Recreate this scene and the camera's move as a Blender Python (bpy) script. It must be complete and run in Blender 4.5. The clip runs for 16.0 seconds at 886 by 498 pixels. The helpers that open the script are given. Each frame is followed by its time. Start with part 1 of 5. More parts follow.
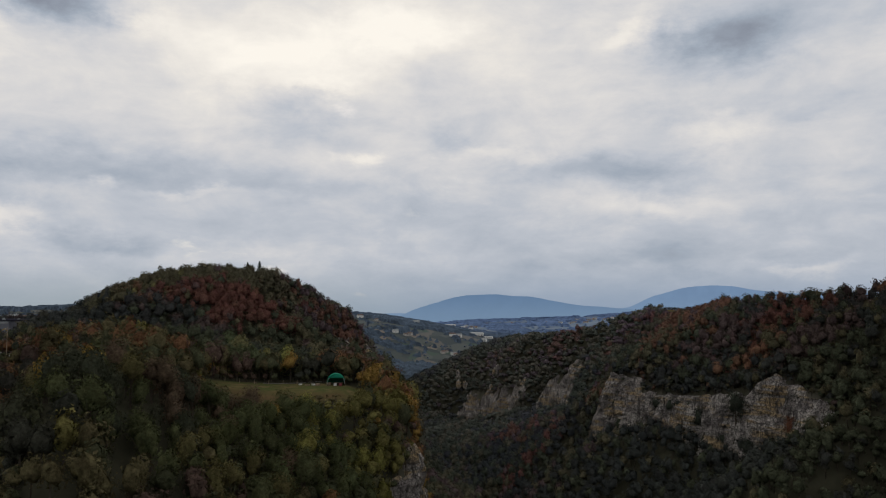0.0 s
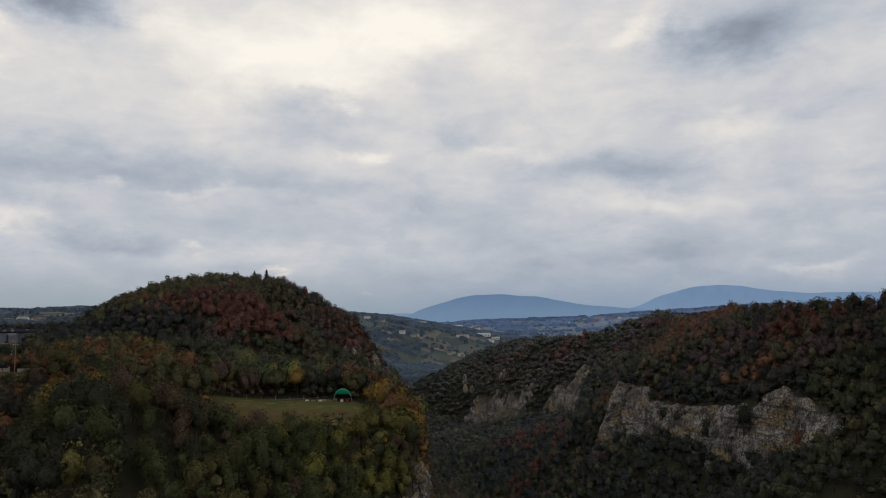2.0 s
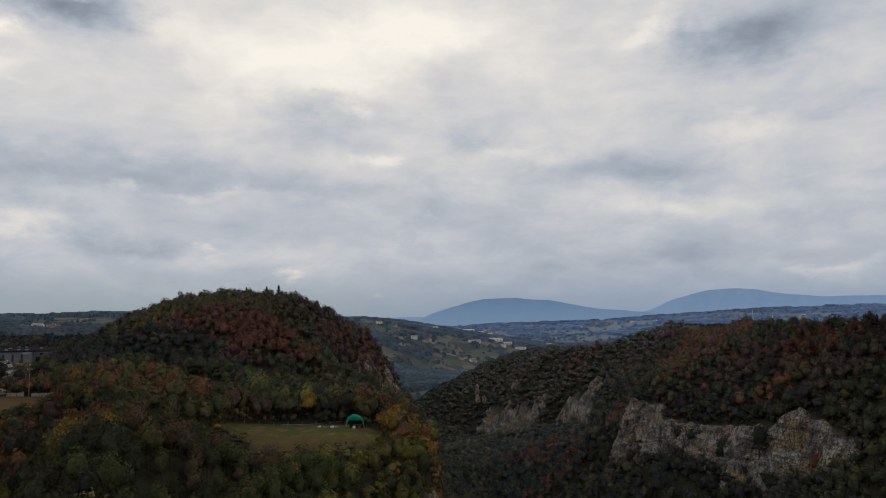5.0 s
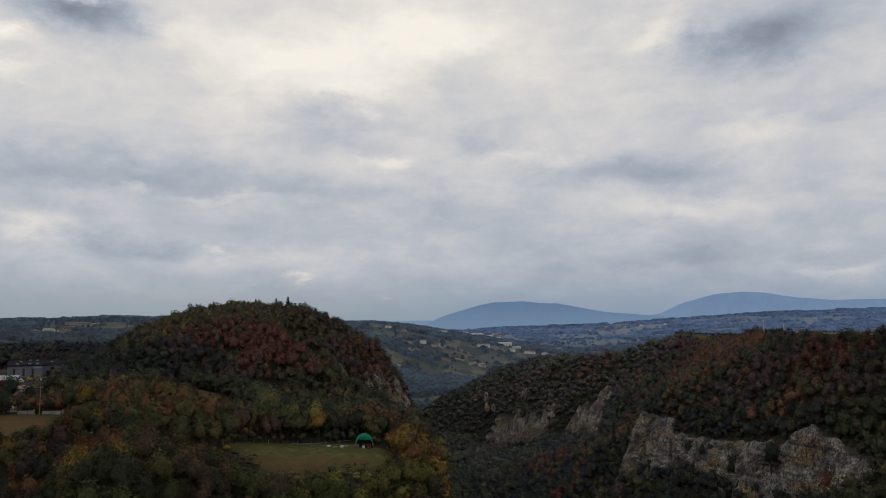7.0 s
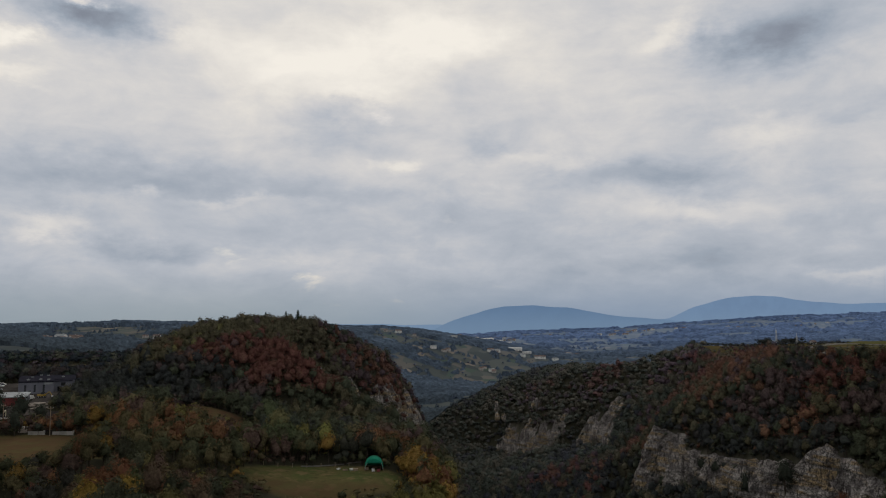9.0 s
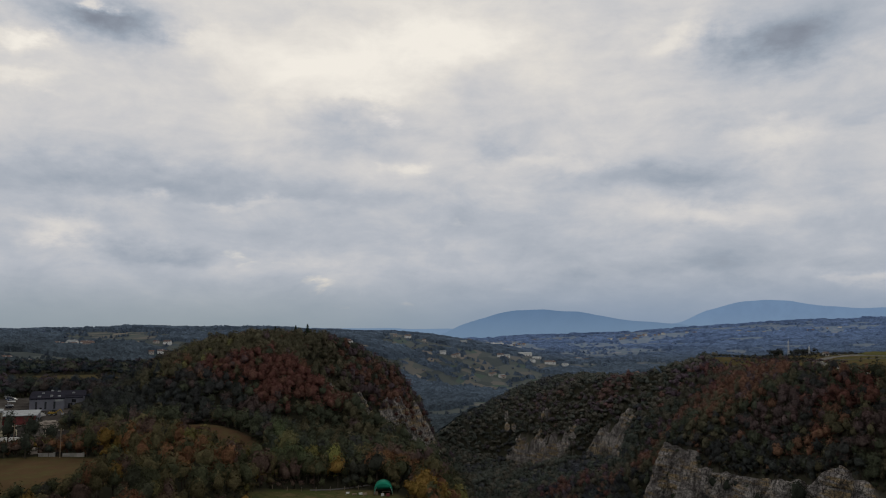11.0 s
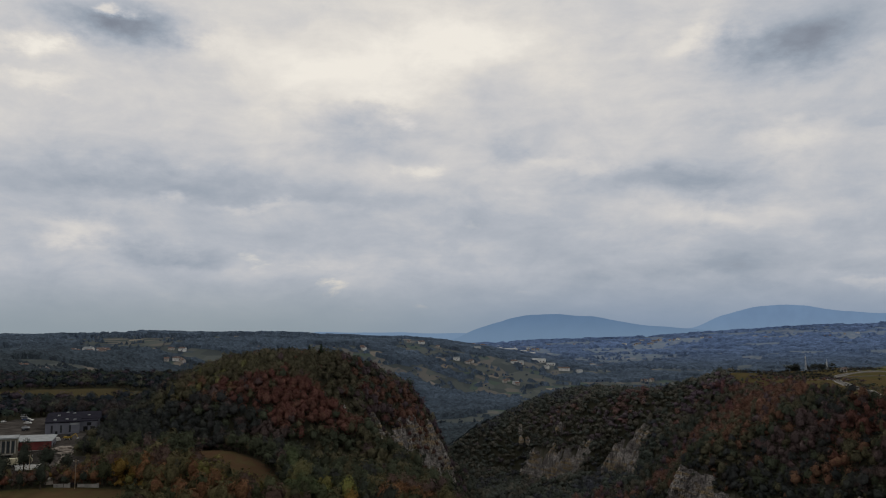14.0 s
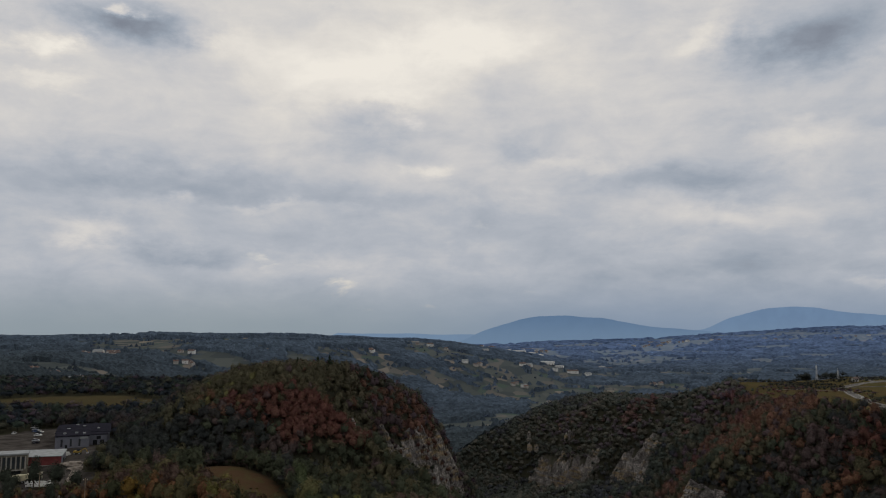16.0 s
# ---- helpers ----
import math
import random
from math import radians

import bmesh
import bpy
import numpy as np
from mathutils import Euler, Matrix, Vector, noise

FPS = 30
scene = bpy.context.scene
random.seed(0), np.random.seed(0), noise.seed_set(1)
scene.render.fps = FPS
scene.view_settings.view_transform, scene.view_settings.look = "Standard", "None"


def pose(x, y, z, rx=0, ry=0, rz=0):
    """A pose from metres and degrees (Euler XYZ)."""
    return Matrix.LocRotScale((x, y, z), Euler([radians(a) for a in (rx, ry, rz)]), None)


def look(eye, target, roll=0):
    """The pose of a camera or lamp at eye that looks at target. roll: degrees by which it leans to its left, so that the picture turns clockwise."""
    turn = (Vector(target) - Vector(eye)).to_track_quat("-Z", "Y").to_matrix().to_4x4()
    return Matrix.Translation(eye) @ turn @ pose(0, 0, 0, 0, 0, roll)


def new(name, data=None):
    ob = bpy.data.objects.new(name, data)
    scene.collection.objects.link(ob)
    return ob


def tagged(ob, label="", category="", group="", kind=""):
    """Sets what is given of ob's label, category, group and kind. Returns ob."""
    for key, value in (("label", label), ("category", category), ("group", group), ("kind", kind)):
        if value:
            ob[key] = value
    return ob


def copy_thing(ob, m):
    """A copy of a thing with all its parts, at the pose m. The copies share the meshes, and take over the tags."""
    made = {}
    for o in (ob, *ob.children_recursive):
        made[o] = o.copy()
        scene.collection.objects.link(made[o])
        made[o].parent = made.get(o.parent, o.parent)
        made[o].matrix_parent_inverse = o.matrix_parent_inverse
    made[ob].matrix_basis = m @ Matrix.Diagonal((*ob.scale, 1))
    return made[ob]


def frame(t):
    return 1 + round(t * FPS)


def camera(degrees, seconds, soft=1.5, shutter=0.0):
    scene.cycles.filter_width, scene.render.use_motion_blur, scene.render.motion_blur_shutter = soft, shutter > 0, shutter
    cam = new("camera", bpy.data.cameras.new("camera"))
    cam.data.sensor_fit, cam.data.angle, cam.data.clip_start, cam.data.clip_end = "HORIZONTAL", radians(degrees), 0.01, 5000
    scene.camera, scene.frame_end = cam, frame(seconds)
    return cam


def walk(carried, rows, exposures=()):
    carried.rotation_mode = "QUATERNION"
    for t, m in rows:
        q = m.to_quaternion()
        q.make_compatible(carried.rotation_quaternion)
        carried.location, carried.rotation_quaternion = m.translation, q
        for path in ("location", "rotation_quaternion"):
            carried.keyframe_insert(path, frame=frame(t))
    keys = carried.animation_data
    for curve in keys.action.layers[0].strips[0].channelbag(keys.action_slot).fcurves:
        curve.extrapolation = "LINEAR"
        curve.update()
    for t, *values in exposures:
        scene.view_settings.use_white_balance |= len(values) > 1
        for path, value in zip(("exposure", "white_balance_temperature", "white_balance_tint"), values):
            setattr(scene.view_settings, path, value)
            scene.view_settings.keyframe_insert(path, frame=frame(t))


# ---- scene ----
cam = camera(59.4, 16.0, 1.1)
# seconds, place in metres, turn in degrees: a drone that climbs straight up
ROWS = [
    (0.0, 0.00, 0.00, 200.00, 95.400, 0.172, 0.016),
    (0.5, 0.06, -0.13, 201.73, 95.379, 0.193, 0.143),
    (1.0, 0.14, -0.25, 203.36, 95.353, 0.217, 0.268),
    (1.5, 0.19, -0.31, 204.95, 95.333, 0.240, 0.395),
    (2.0, 0.21, -0.28, 206.51, 95.329, 0.261, 0.525),
    (2.5, 0.16, -0.21, 208.01, 95.339, 0.277, 0.664),
    (3.0, 0.15, -0.13, 209.53, 95.362, 0.289, 0.804),
    (3.5, 0.09, -0.06, 211.07, 95.393, 0.298, 0.948),
    (4.0, 0.09, 0.01, 212.60, 95.429, 0.301, 1.099),
    (6.5, -0.07, 0.06, 220.36, 95.630, 0.265, 1.869),
    (7.0, -0.17, 0.13, 222.13, 95.683, 0.256, 2.044),
    (7.5, -0.25, 0.30, 223.94, 95.734, 0.248, 2.230),
    (8.0, -0.24, 0.57, 225.76, 95.785, 0.241, 2.419),
    (8.5, -0.19, 0.89, 227.60, 95.836, 0.235, 2.608),
    (9.0, -0.14, 1.14, 229.53, 95.891, 0.227, 2.791),
    (11.5, -0.07, 1.53, 239.56, 96.145, 0.166, 3.671),
    (12.0, -0.03, 1.51, 241.57, 96.188, 0.154, 3.840),
    (12.5, -0.00, 1.44, 243.59, 96.218, 0.141, 4.008),
    (13.0, -0.01, 1.42, 245.62, 96.245, 0.125, 4.176),
    (13.5, 0.01, 1.47, 247.63, 96.267, 0.104, 4.340),
    (14.0, -0.02, 1.51, 249.64, 96.283, 0.081, 4.500),
    (14.5, -0.06, 1.53, 251.67, 96.287, 0.053, 4.654),
    (15.0, -0.09, 1.53, 253.70, 96.283, 0.023, 4.805),
    (15.5, -0.11, 1.52, 255.80, 96.276, -0.015, 4.961),
    (16.0, -0.12, 1.52, 257.98, 96.274, -0.059, 5.122),
]
EXPOSURES = [(0.0, 0.02), (4.0, -0.02), (9.0, -0.10), (12.5, -0.15), (16.0, -0.18)]
walk(cam, [(t, pose(x, y, z, rx, ry, rz)) for t, x, y, z, rx, ry, rz in ROWS], EXPOSURES)

# ---- sky and sun ----
SUN_AZ, SUN_EL = -0.17, 0.42


class Nodes:
    """Short hand for building node trees."""

    def __init__(self, tree):
        self.tree = tree
        tree.nodes.clear()

    def add(self, kind, inputs=(), **props):
        n = self.tree.nodes.new(kind)
        for key, value in props.items():
            setattr(n, key, value)
        for key, value in dict(inputs).items():
            self.put(n.inputs[key], value)
        return n

    def put(self, socket, value):
        if isinstance(value, bpy.types.NodeSocket):
            self.tree.links.new(value, socket)
        elif isinstance(value, bpy.types.Node):
            self.tree.links.new(value.outputs[0], socket)
        else:
            socket.default_value = value

    def m(self, op, a, b=0.0, c=0.0, clamp=False):
        return self.add("ShaderNodeMath", {0: a, 1: b, 2: c}, operation=op, use_clamp=clamp).outputs[0]

    def mix(self, fac, a, b, blend="MIX"):
        n = self.add("ShaderNodeMix", data_type="RGBA", blend_type=blend)
        self.put(n.inputs[0], fac)
        self.put(n.inputs[6], a if not isinstance(a, tuple) else (*a, 1)[:4])
        self.put(n.inputs[7], b if not isinstance(b, tuple) else (*b, 1)[:4])
        return n.outputs[2]

    def noise(self, vector, scale, detail=4.0, rough=0.55, warp=0.0):
        n = self.add("ShaderNodeTexNoise", {"Scale": scale, "Detail": detail, "Roughness": rough, "Distortion": warp})
        if vector is not None:
            self.put(n.inputs["Vector"], vector)
        return n.outputs["Fac"]

    def ramp(self, fac, stops, mode="LINEAR"):
        n = self.add("ShaderNodeValToRGB", {0: fac})
        n.color_ramp.interpolation = mode
        els = n.color_ramp.elements
        while len(els) < len(stops):
            els.new(0.5)
        for e, (p, c) in zip(els, stops):
            e.position, e.color = p, (*c, 1) if isinstance(c, tuple) else (c, c, c, 1)
        return n.outputs[0]

    def span(self, value, a, b, c=0.0, d=1.0, smooth=True):
        n = self.add("ShaderNodeMapRange", {0: value, 1: a, 2: b, 3: c, 4: d}, interpolation_type="SMOOTHSTEP" if smooth else "LINEAR")
        return n.outputs[0]


def make_sky():
    world = bpy.data.worlds.new("overcast_sky")
    world.use_nodes = True
    scene.world = world
    k = Nodes(world.node_tree)
    coord = k.add("ShaderNodeTexCoord").outputs["Generated"]
    sep = k.add("ShaderNodeSeparateXYZ", {0: coord})
    x, y, z = sep.outputs
    zc = k.m("MAXIMUM", z, 0.0)
    az0 = k.m("ARCTAN2", x, y)
    el0 = k.m("ARCSINE", z)
    # a flat cloud deck seen in perspective
    deep = k.m("ADD", zc, 0.30)
    deck = k.add("ShaderNodeCombineXYZ", {0: k.m("DIVIDE", x, deep), 1: k.m("DIVIDE", y, deep), 2: 0.3}).outputs[0]
    flat = k.add("ShaderNodeCombineXYZ", {0: az0, 1: k.m("MULTIPLY", el0, 1.8), 2: 0.0}).outputs[0]
    wa = k.noise(flat, 6.5, 6.0, 0.62)
    wb = k.noise(k.add("ShaderNodeVectorMath", {0: flat, 1: (7.3, 2.1, 4.0)}, operation="ADD").outputs[0], 6.5, 6.0, 0.62)
    az = k.m("MULTIPLY_ADD", k.m("SUBTRACT", wa, 0.5), 0.22, az0)
    el = k.m("MULTIPLY_ADD", k.m("SUBTRACT", wb, 0.5), 0.10, el0)
    big = k.noise(deck, 3.3, 9.0, 0.58, 0.15)
    fine = k.noise(flat, 10.0, 9.0, 0.62, 0.35)
    streak = k.noise(k.add("ShaderNodeCombineXYZ", {0: k.m("MULTIPLY", az0, 1.6), 1: k.m("MULTIPLY", el0, 9.0), 2: 2.0}).outputs[0], 3.2, 6.0, 0.6, 0.4)
    # clouds of the deck: azimuth, elevation, half widths, lift
    dark = [
        (-0.500, 0.362, 0.082, 0.027, -0.62), (0.351, 0.334, 0.060, 0.029, -0.42), (-0.463, 0.182, 0.150, 0.022, -0.24), (-0.209, 0.173, 0.100, 0.017, -0.16), (0.221, 0.187, 0.110, 0.018, -0.22),
        (-0.186, 0.255, 0.050, 0.031, -0.16), (0.015, 0.231, 0.035, 0.019, -0.14), (0.435, 0.233, 0.034, 0.013, -0.10), (-0.040, 0.154, 0.045, 0.012, -0.08), (0.335, 0.262, 0.074, 0.013, -0.08),
        (0.240, 0.075, 0.160, 0.020, -0.14), (-0.420, 0.098, 0.050, 0.010, -0.14), (0.440, 0.365, 0.170, 0.100, -0.22)]
    bright = [
        (-0.576, 0.325, 0.026, 0.012, 0.30), (-0.564, 0.288, 0.030, 0.008, 0.16), (-0.507, 0.376, 0.022, 0.008, 0.55), (-0.221, 0.325, 0.110, 0.036, 0.24), (-0.111, 0.365, 0.060, 0.030, 0.20), (-0.376, 0.356, 0.060, 0.016, 0.15),
        (-0.101, 0.218, 0.024, 0.008, 0.18), (-0.514, 0.120, 0.060, 0.013, 0.26), (-0.397, 0.168, 0.018, 0.008, 0.18), (-0.314, 0.156, 0.042, 0.006, 0.12), (-0.023, 0.369, 0.055, 0.028, 0.18), (0.245, 0.354, 0.042, 0.016, 0.20),
        (0.338, 0.229, 0.040, 0.017, 0.15), (0.074, 0.215, 0.055, 0.010, 0.12), (0.291, 0.144, 0.110, 0.014, 0.16), (-0.156, 0.301, 0.045, 0.009, 0.14), (0.44, 0.066, 0.055, 0.010, 0.24), (-0.25, 0.080, 0.300, 0.018, 0.08), (-0.16, 0.375, 0.220, 0.070, 0.10)]
    lumps = dark + bright
    total = None
    for a, e, sa, se, lift in lumps:
        da = k.m("DIVIDE", k.m("SUBTRACT", az, a), sa)
        de = k.m("DIVIDE", k.m("SUBTRACT", el, e), se)
        q = k.m("ADD", k.m("MULTIPLY", da, da), k.m("MULTIPLY", de, de))
        g = k.m("MULTIPLY", k.m("POWER", 2.718, k.m("MULTIPLY", q, -1.0)), lift)
        total = g if total is None else k.m("ADD", total, g)
    tone = k.m("MULTIPLY_ADD", total, 1.0, 0.550)
    tone = k.m("MULTIPLY_ADD", k.m("SUBTRACT", big, 0.5), 0.34, tone)
    tone = k.m("MULTIPLY_ADD", k.m("SUBTRACT", fine, 0.5), 0.40, tone)
    tone = k.m("MULTIPLY_ADD", k.m("SUBTRACT", streak, 0.5), 0.16, tone)
    tone = k.m("ADD", tone, k.span(el0, 0.02, 0.33, -0.16, 0.10))
    cloud = k.ramp(tone, [(0.0, (0.23, 0.255, 0.31)), (0.25, (0.352, 0.40, 0.47)), (0.45, (0.495, 0.525, 0.58)), (0.60, (0.645, 0.64, 0.65)), (0.76, (0.80, 0.765, 0.72)), (0.95, (0.96, 0.91, 0.83))])
    haze = k.span(el0, 0.0, 0.085)
    low = k.mix(k.noise(flat, 6.0, 3.0), k.mix(k.span(az0, -0.35, 0.2), (0.275, 0.335, 0.385), (0.215, 0.290, 0.405)), k.mix(k.span(az0, -0.35, 0.2), (0.335, 0.385, 0.42), (0.285, 0.355, 0.455)))
    cloud = k.mix(haze, low, cloud)
    sky = k.add("ShaderNodeTexSky", sky_type="NISHITA", sun_disc=False, sun_elevation=SUN_EL, sun_rotation=SUN_AZ)
    clear = k.add("ShaderNodeVectorMath", {0: sky.outputs[0], "Scale": 0.07}, operation="SCALE").outputs[0]
    gap = k.m("MULTIPLY", k.span(k.noise(deck, 2.3, 6.0, 0.6, 0.3), 0.62, 0.78), 0.3)
    gap = k.m("MULTIPLY", gap, haze)
    colour = k.mix(gap, cloud, clear)
    ground = k.span(z, -0.03, 0.0)
    colour = k.mix(ground, (0.05, 0.06, 0.06), colour)
    bg = k.add("ShaderNodeBackground", {"Color": colour, "Strength": 1.0})
    k.add("ShaderNodeOutputWorld", {0: bg})


make_sky()
sun = new("sun", bpy.data.lights.new("sun", "SUN"))
sun.data.energy, sun.data.angle, sun.data.color = 1.5, radians(16), (1.0, 0.95, 0.88)
sun.matrix_world = look((0, 0, 900), (-900 * math.sin(SUN_AZ), -900 * math.cos(SUN_AZ), 900 - 900 * math.tan(SUN_EL)))

# ---- materials ----
def material(name):
    mat = bpy.data.materials.new(name)
    mat.use_nodes = True
    return mat, Nodes(mat.node_tree)


def finish(k, colour, rough=0.8, bump=None, strength=0.5, distance=0.1, metal=0.0, spec=0.3):
    p = k.add("ShaderNodeBsdfPrincipled", {"Base Color": colour if not isinstance(colour, tuple) else (*colour, 1)[:4], "Roughness": rough, "Metallic": metal, "Specular IOR Level": spec})
    if bump is not None:
        k.put(p.inputs["Normal"], k.add("ShaderNodeBump", {"Height": bump, "Strength": strength, "Distance": distance}))
    k.add("ShaderNodeOutputMaterial", {0: p})


def place(k):
    return k.add("ShaderNodeNewGeometry").outputs["Position"]


def foliage_material(name, by_object):
    mat, k = material(name)
    geo = k.add("ShaderNodeNewGeometry")
    if by_object:
        tint = k.add("ShaderNodeObjectInfo").outputs["Color"]
    else:
        tint = k.add("ShaderNodeAttribute", attribute_name="tint").outputs["Color"]
    coarse, fine = k.noise(geo.outputs["Position"], 0.32, 3.0), k.noise(geo.outputs["Position"], 1.3, 5.0, 0.68)
    mottle = k.m("MULTIPLY", k.span(coarse, 0.3, 0.7, 0.78, 1.22), k.span(fine, 0.3, 0.7, 0.60, 1.40))
    hue = k.span(k.noise(geo.outputs["Position"], 0.6, 2.0), 0.3, 0.7, 0.488, 0.512, False)
    hsv = k.add("ShaderNodeHueSaturation", {"Hue": hue, "Saturation": 1.0, "Value": mottle, "Color": tint})
    ruffle = k.add("ShaderNodeBump", {"Height": fine, "Strength": 0.6, "Distance": 0.5})
    d = k.add("ShaderNodeBsdfDiffuse", {"Color": hsv, "Normal": ruffle})
    tr = k.add("ShaderNodeBsdfTranslucent", {"Color": hsv})
    leaves = k.add("ShaderNodeMixShader", {0: 0.12, 1: d, 2: tr})
    # gaps between the leaves of a spray
    spray = k.add("ShaderNodeAttribute", attribute_name="spray").outputs["Fac"]
    gaps = k.span(k.noise(geo.outputs["Position"], 2.3, 3.0, 0.65), 0.49, 0.52)
    ragged = k.add("ShaderNodeMixShader", {0: k.m("MULTIPLY", gaps, spray), 1: leaves, 2: k.add("ShaderNodeBsdfTransparent")})
    k.add("ShaderNodeOutputMaterial", {0: ragged})
    return mat


def simple(name, colour, rough=0.7, vary=0.25, scale=1.0, metal=0.0, bump=0.3, second=None, gloss=0.04):
    """A weathered surface: two scales of noise round one colour."""
    mat, k = material(name)
    pos = place(k)
    big = k.noise(pos, 0.35 * scale, 4.0)
    small = k.noise(pos, 6.0 * scale, 5.0, 0.65)
    v = k.m("ADD", k.span(big, 0.3, 0.7, 1 - vary, 1 + vary), k.span(small, 0.3, 0.7, -0.5 * vary, 0.5 * vary))
    base = k.mix(k.span(small, 0.45, 0.7), colour, second) if second else k.mix(0.0, colour, colour)
    hsv = k.add("ShaderNodeHueSaturation", {"Value": v, "Color": base})
    finish(k, hsv.outputs[0], rough, small, bump, 0.03, metal, gloss)
    return mat


def ground_material():
    """Forest litter, meadow, ploughed soil and bare rock, by the cover of the land; fields and woods far off, with haze
    put into their colours.
    """
    mat, k = material("land")
    pos = place(k)
    cover = k.add("ShaderNodeSeparateColor", {0: k.add("ShaderNodeAttribute", attribute_name="cover").outputs["Color"]})
    grass, rock, soil = cover.outputs
    n1, n2, n3 = k.noise(pos, 0.05, 5.0), k.noise(pos, 0.4, 6.0, 0.65), k.noise(pos, 2.5, 5.0, 0.7)
    litter = k.mix(n2, (0.026, 0.027, 0.019), (0.042, 0.040, 0.026))
    turf = k.mix(k.span(k.noise(pos, 0.09, 5.0, 0.6), 0.40, 0.60), (0.046, 0.062, 0.022), (0.070, 0.066, 0.028))
    turf = k.mix(k.m("MULTIPLY", k.span(n3, 0.4, 0.75), 0.6), turf, (0.105, 0.080, 0.034))
    turf = k.mix(k.m("MULTIPLY", k.span(n2, 0.48, 0.66), 0.55), turf, (0.034, 0.036, 0.018))
    turf = k.mix(k.m("MULTIPLY", k.span(k.noise(pos, 0.16, 4.0, 0.7), 0.50, 0.64), 0.7), turf, (0.125, 0.092, 0.046))
    earth = k.mix(n2, (0.054, 0.033, 0.019), (0.080, 0.050, 0.029))
    earth = k.mix(k.m("MULTIPLY", k.span(k.noise(pos, 0.12, 5.0, 0.6), 0.45, 0.62), 0.6), earth, (0.066, 0.058, 0.026))
    stone = k.mix(n2, (0.20, 0.18, 0.155), (0.36, 0.33, 0.29))
    c = k.mix(grass, litter, turf)
    c = k.mix(soil, c, earth)
    c = k.mix(rock, c, stone)
    # far farmland: a patchwork of fields
    far = k.add("ShaderNodeAttribute", attribute_name="far").outputs["Fac"]
    wob = k.add("ShaderNodeVectorMath", {0: k.noise(pos, 0.004, 3.0), "Scale": 120.0}, operation="SCALE").outputs[0]
    shifted = k.add("ShaderNodeVectorMath", {0: pos, 1: wob}, operation="ADD").outputs[0]
    squash = k.add("ShaderNodeVectorMath", {0: shifted, 1: (1.0, 0.55, 0.0)}, operation="MULTIPLY").outputs[0]
    cell = k.add("ShaderNodeTexVoronoi", {"Vector": squash, "Scale": 0.034}, voronoi_dimensions="2D").outputs["Color"]
    pick = k.add("ShaderNodeSeparateColor", {0: cell}).outputs[0]
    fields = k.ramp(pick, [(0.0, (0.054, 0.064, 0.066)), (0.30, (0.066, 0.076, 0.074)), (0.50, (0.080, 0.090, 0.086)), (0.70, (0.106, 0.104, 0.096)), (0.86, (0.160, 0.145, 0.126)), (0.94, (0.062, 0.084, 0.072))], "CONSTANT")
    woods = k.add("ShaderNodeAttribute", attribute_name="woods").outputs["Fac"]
    # haze painted in: fields and woods turn paler and bluer along y
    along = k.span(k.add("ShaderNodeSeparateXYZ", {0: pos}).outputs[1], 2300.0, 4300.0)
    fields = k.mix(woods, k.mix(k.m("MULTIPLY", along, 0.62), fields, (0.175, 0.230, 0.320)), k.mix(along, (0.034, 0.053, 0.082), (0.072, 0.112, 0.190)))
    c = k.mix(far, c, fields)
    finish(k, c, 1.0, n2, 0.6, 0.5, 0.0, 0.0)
    return mat


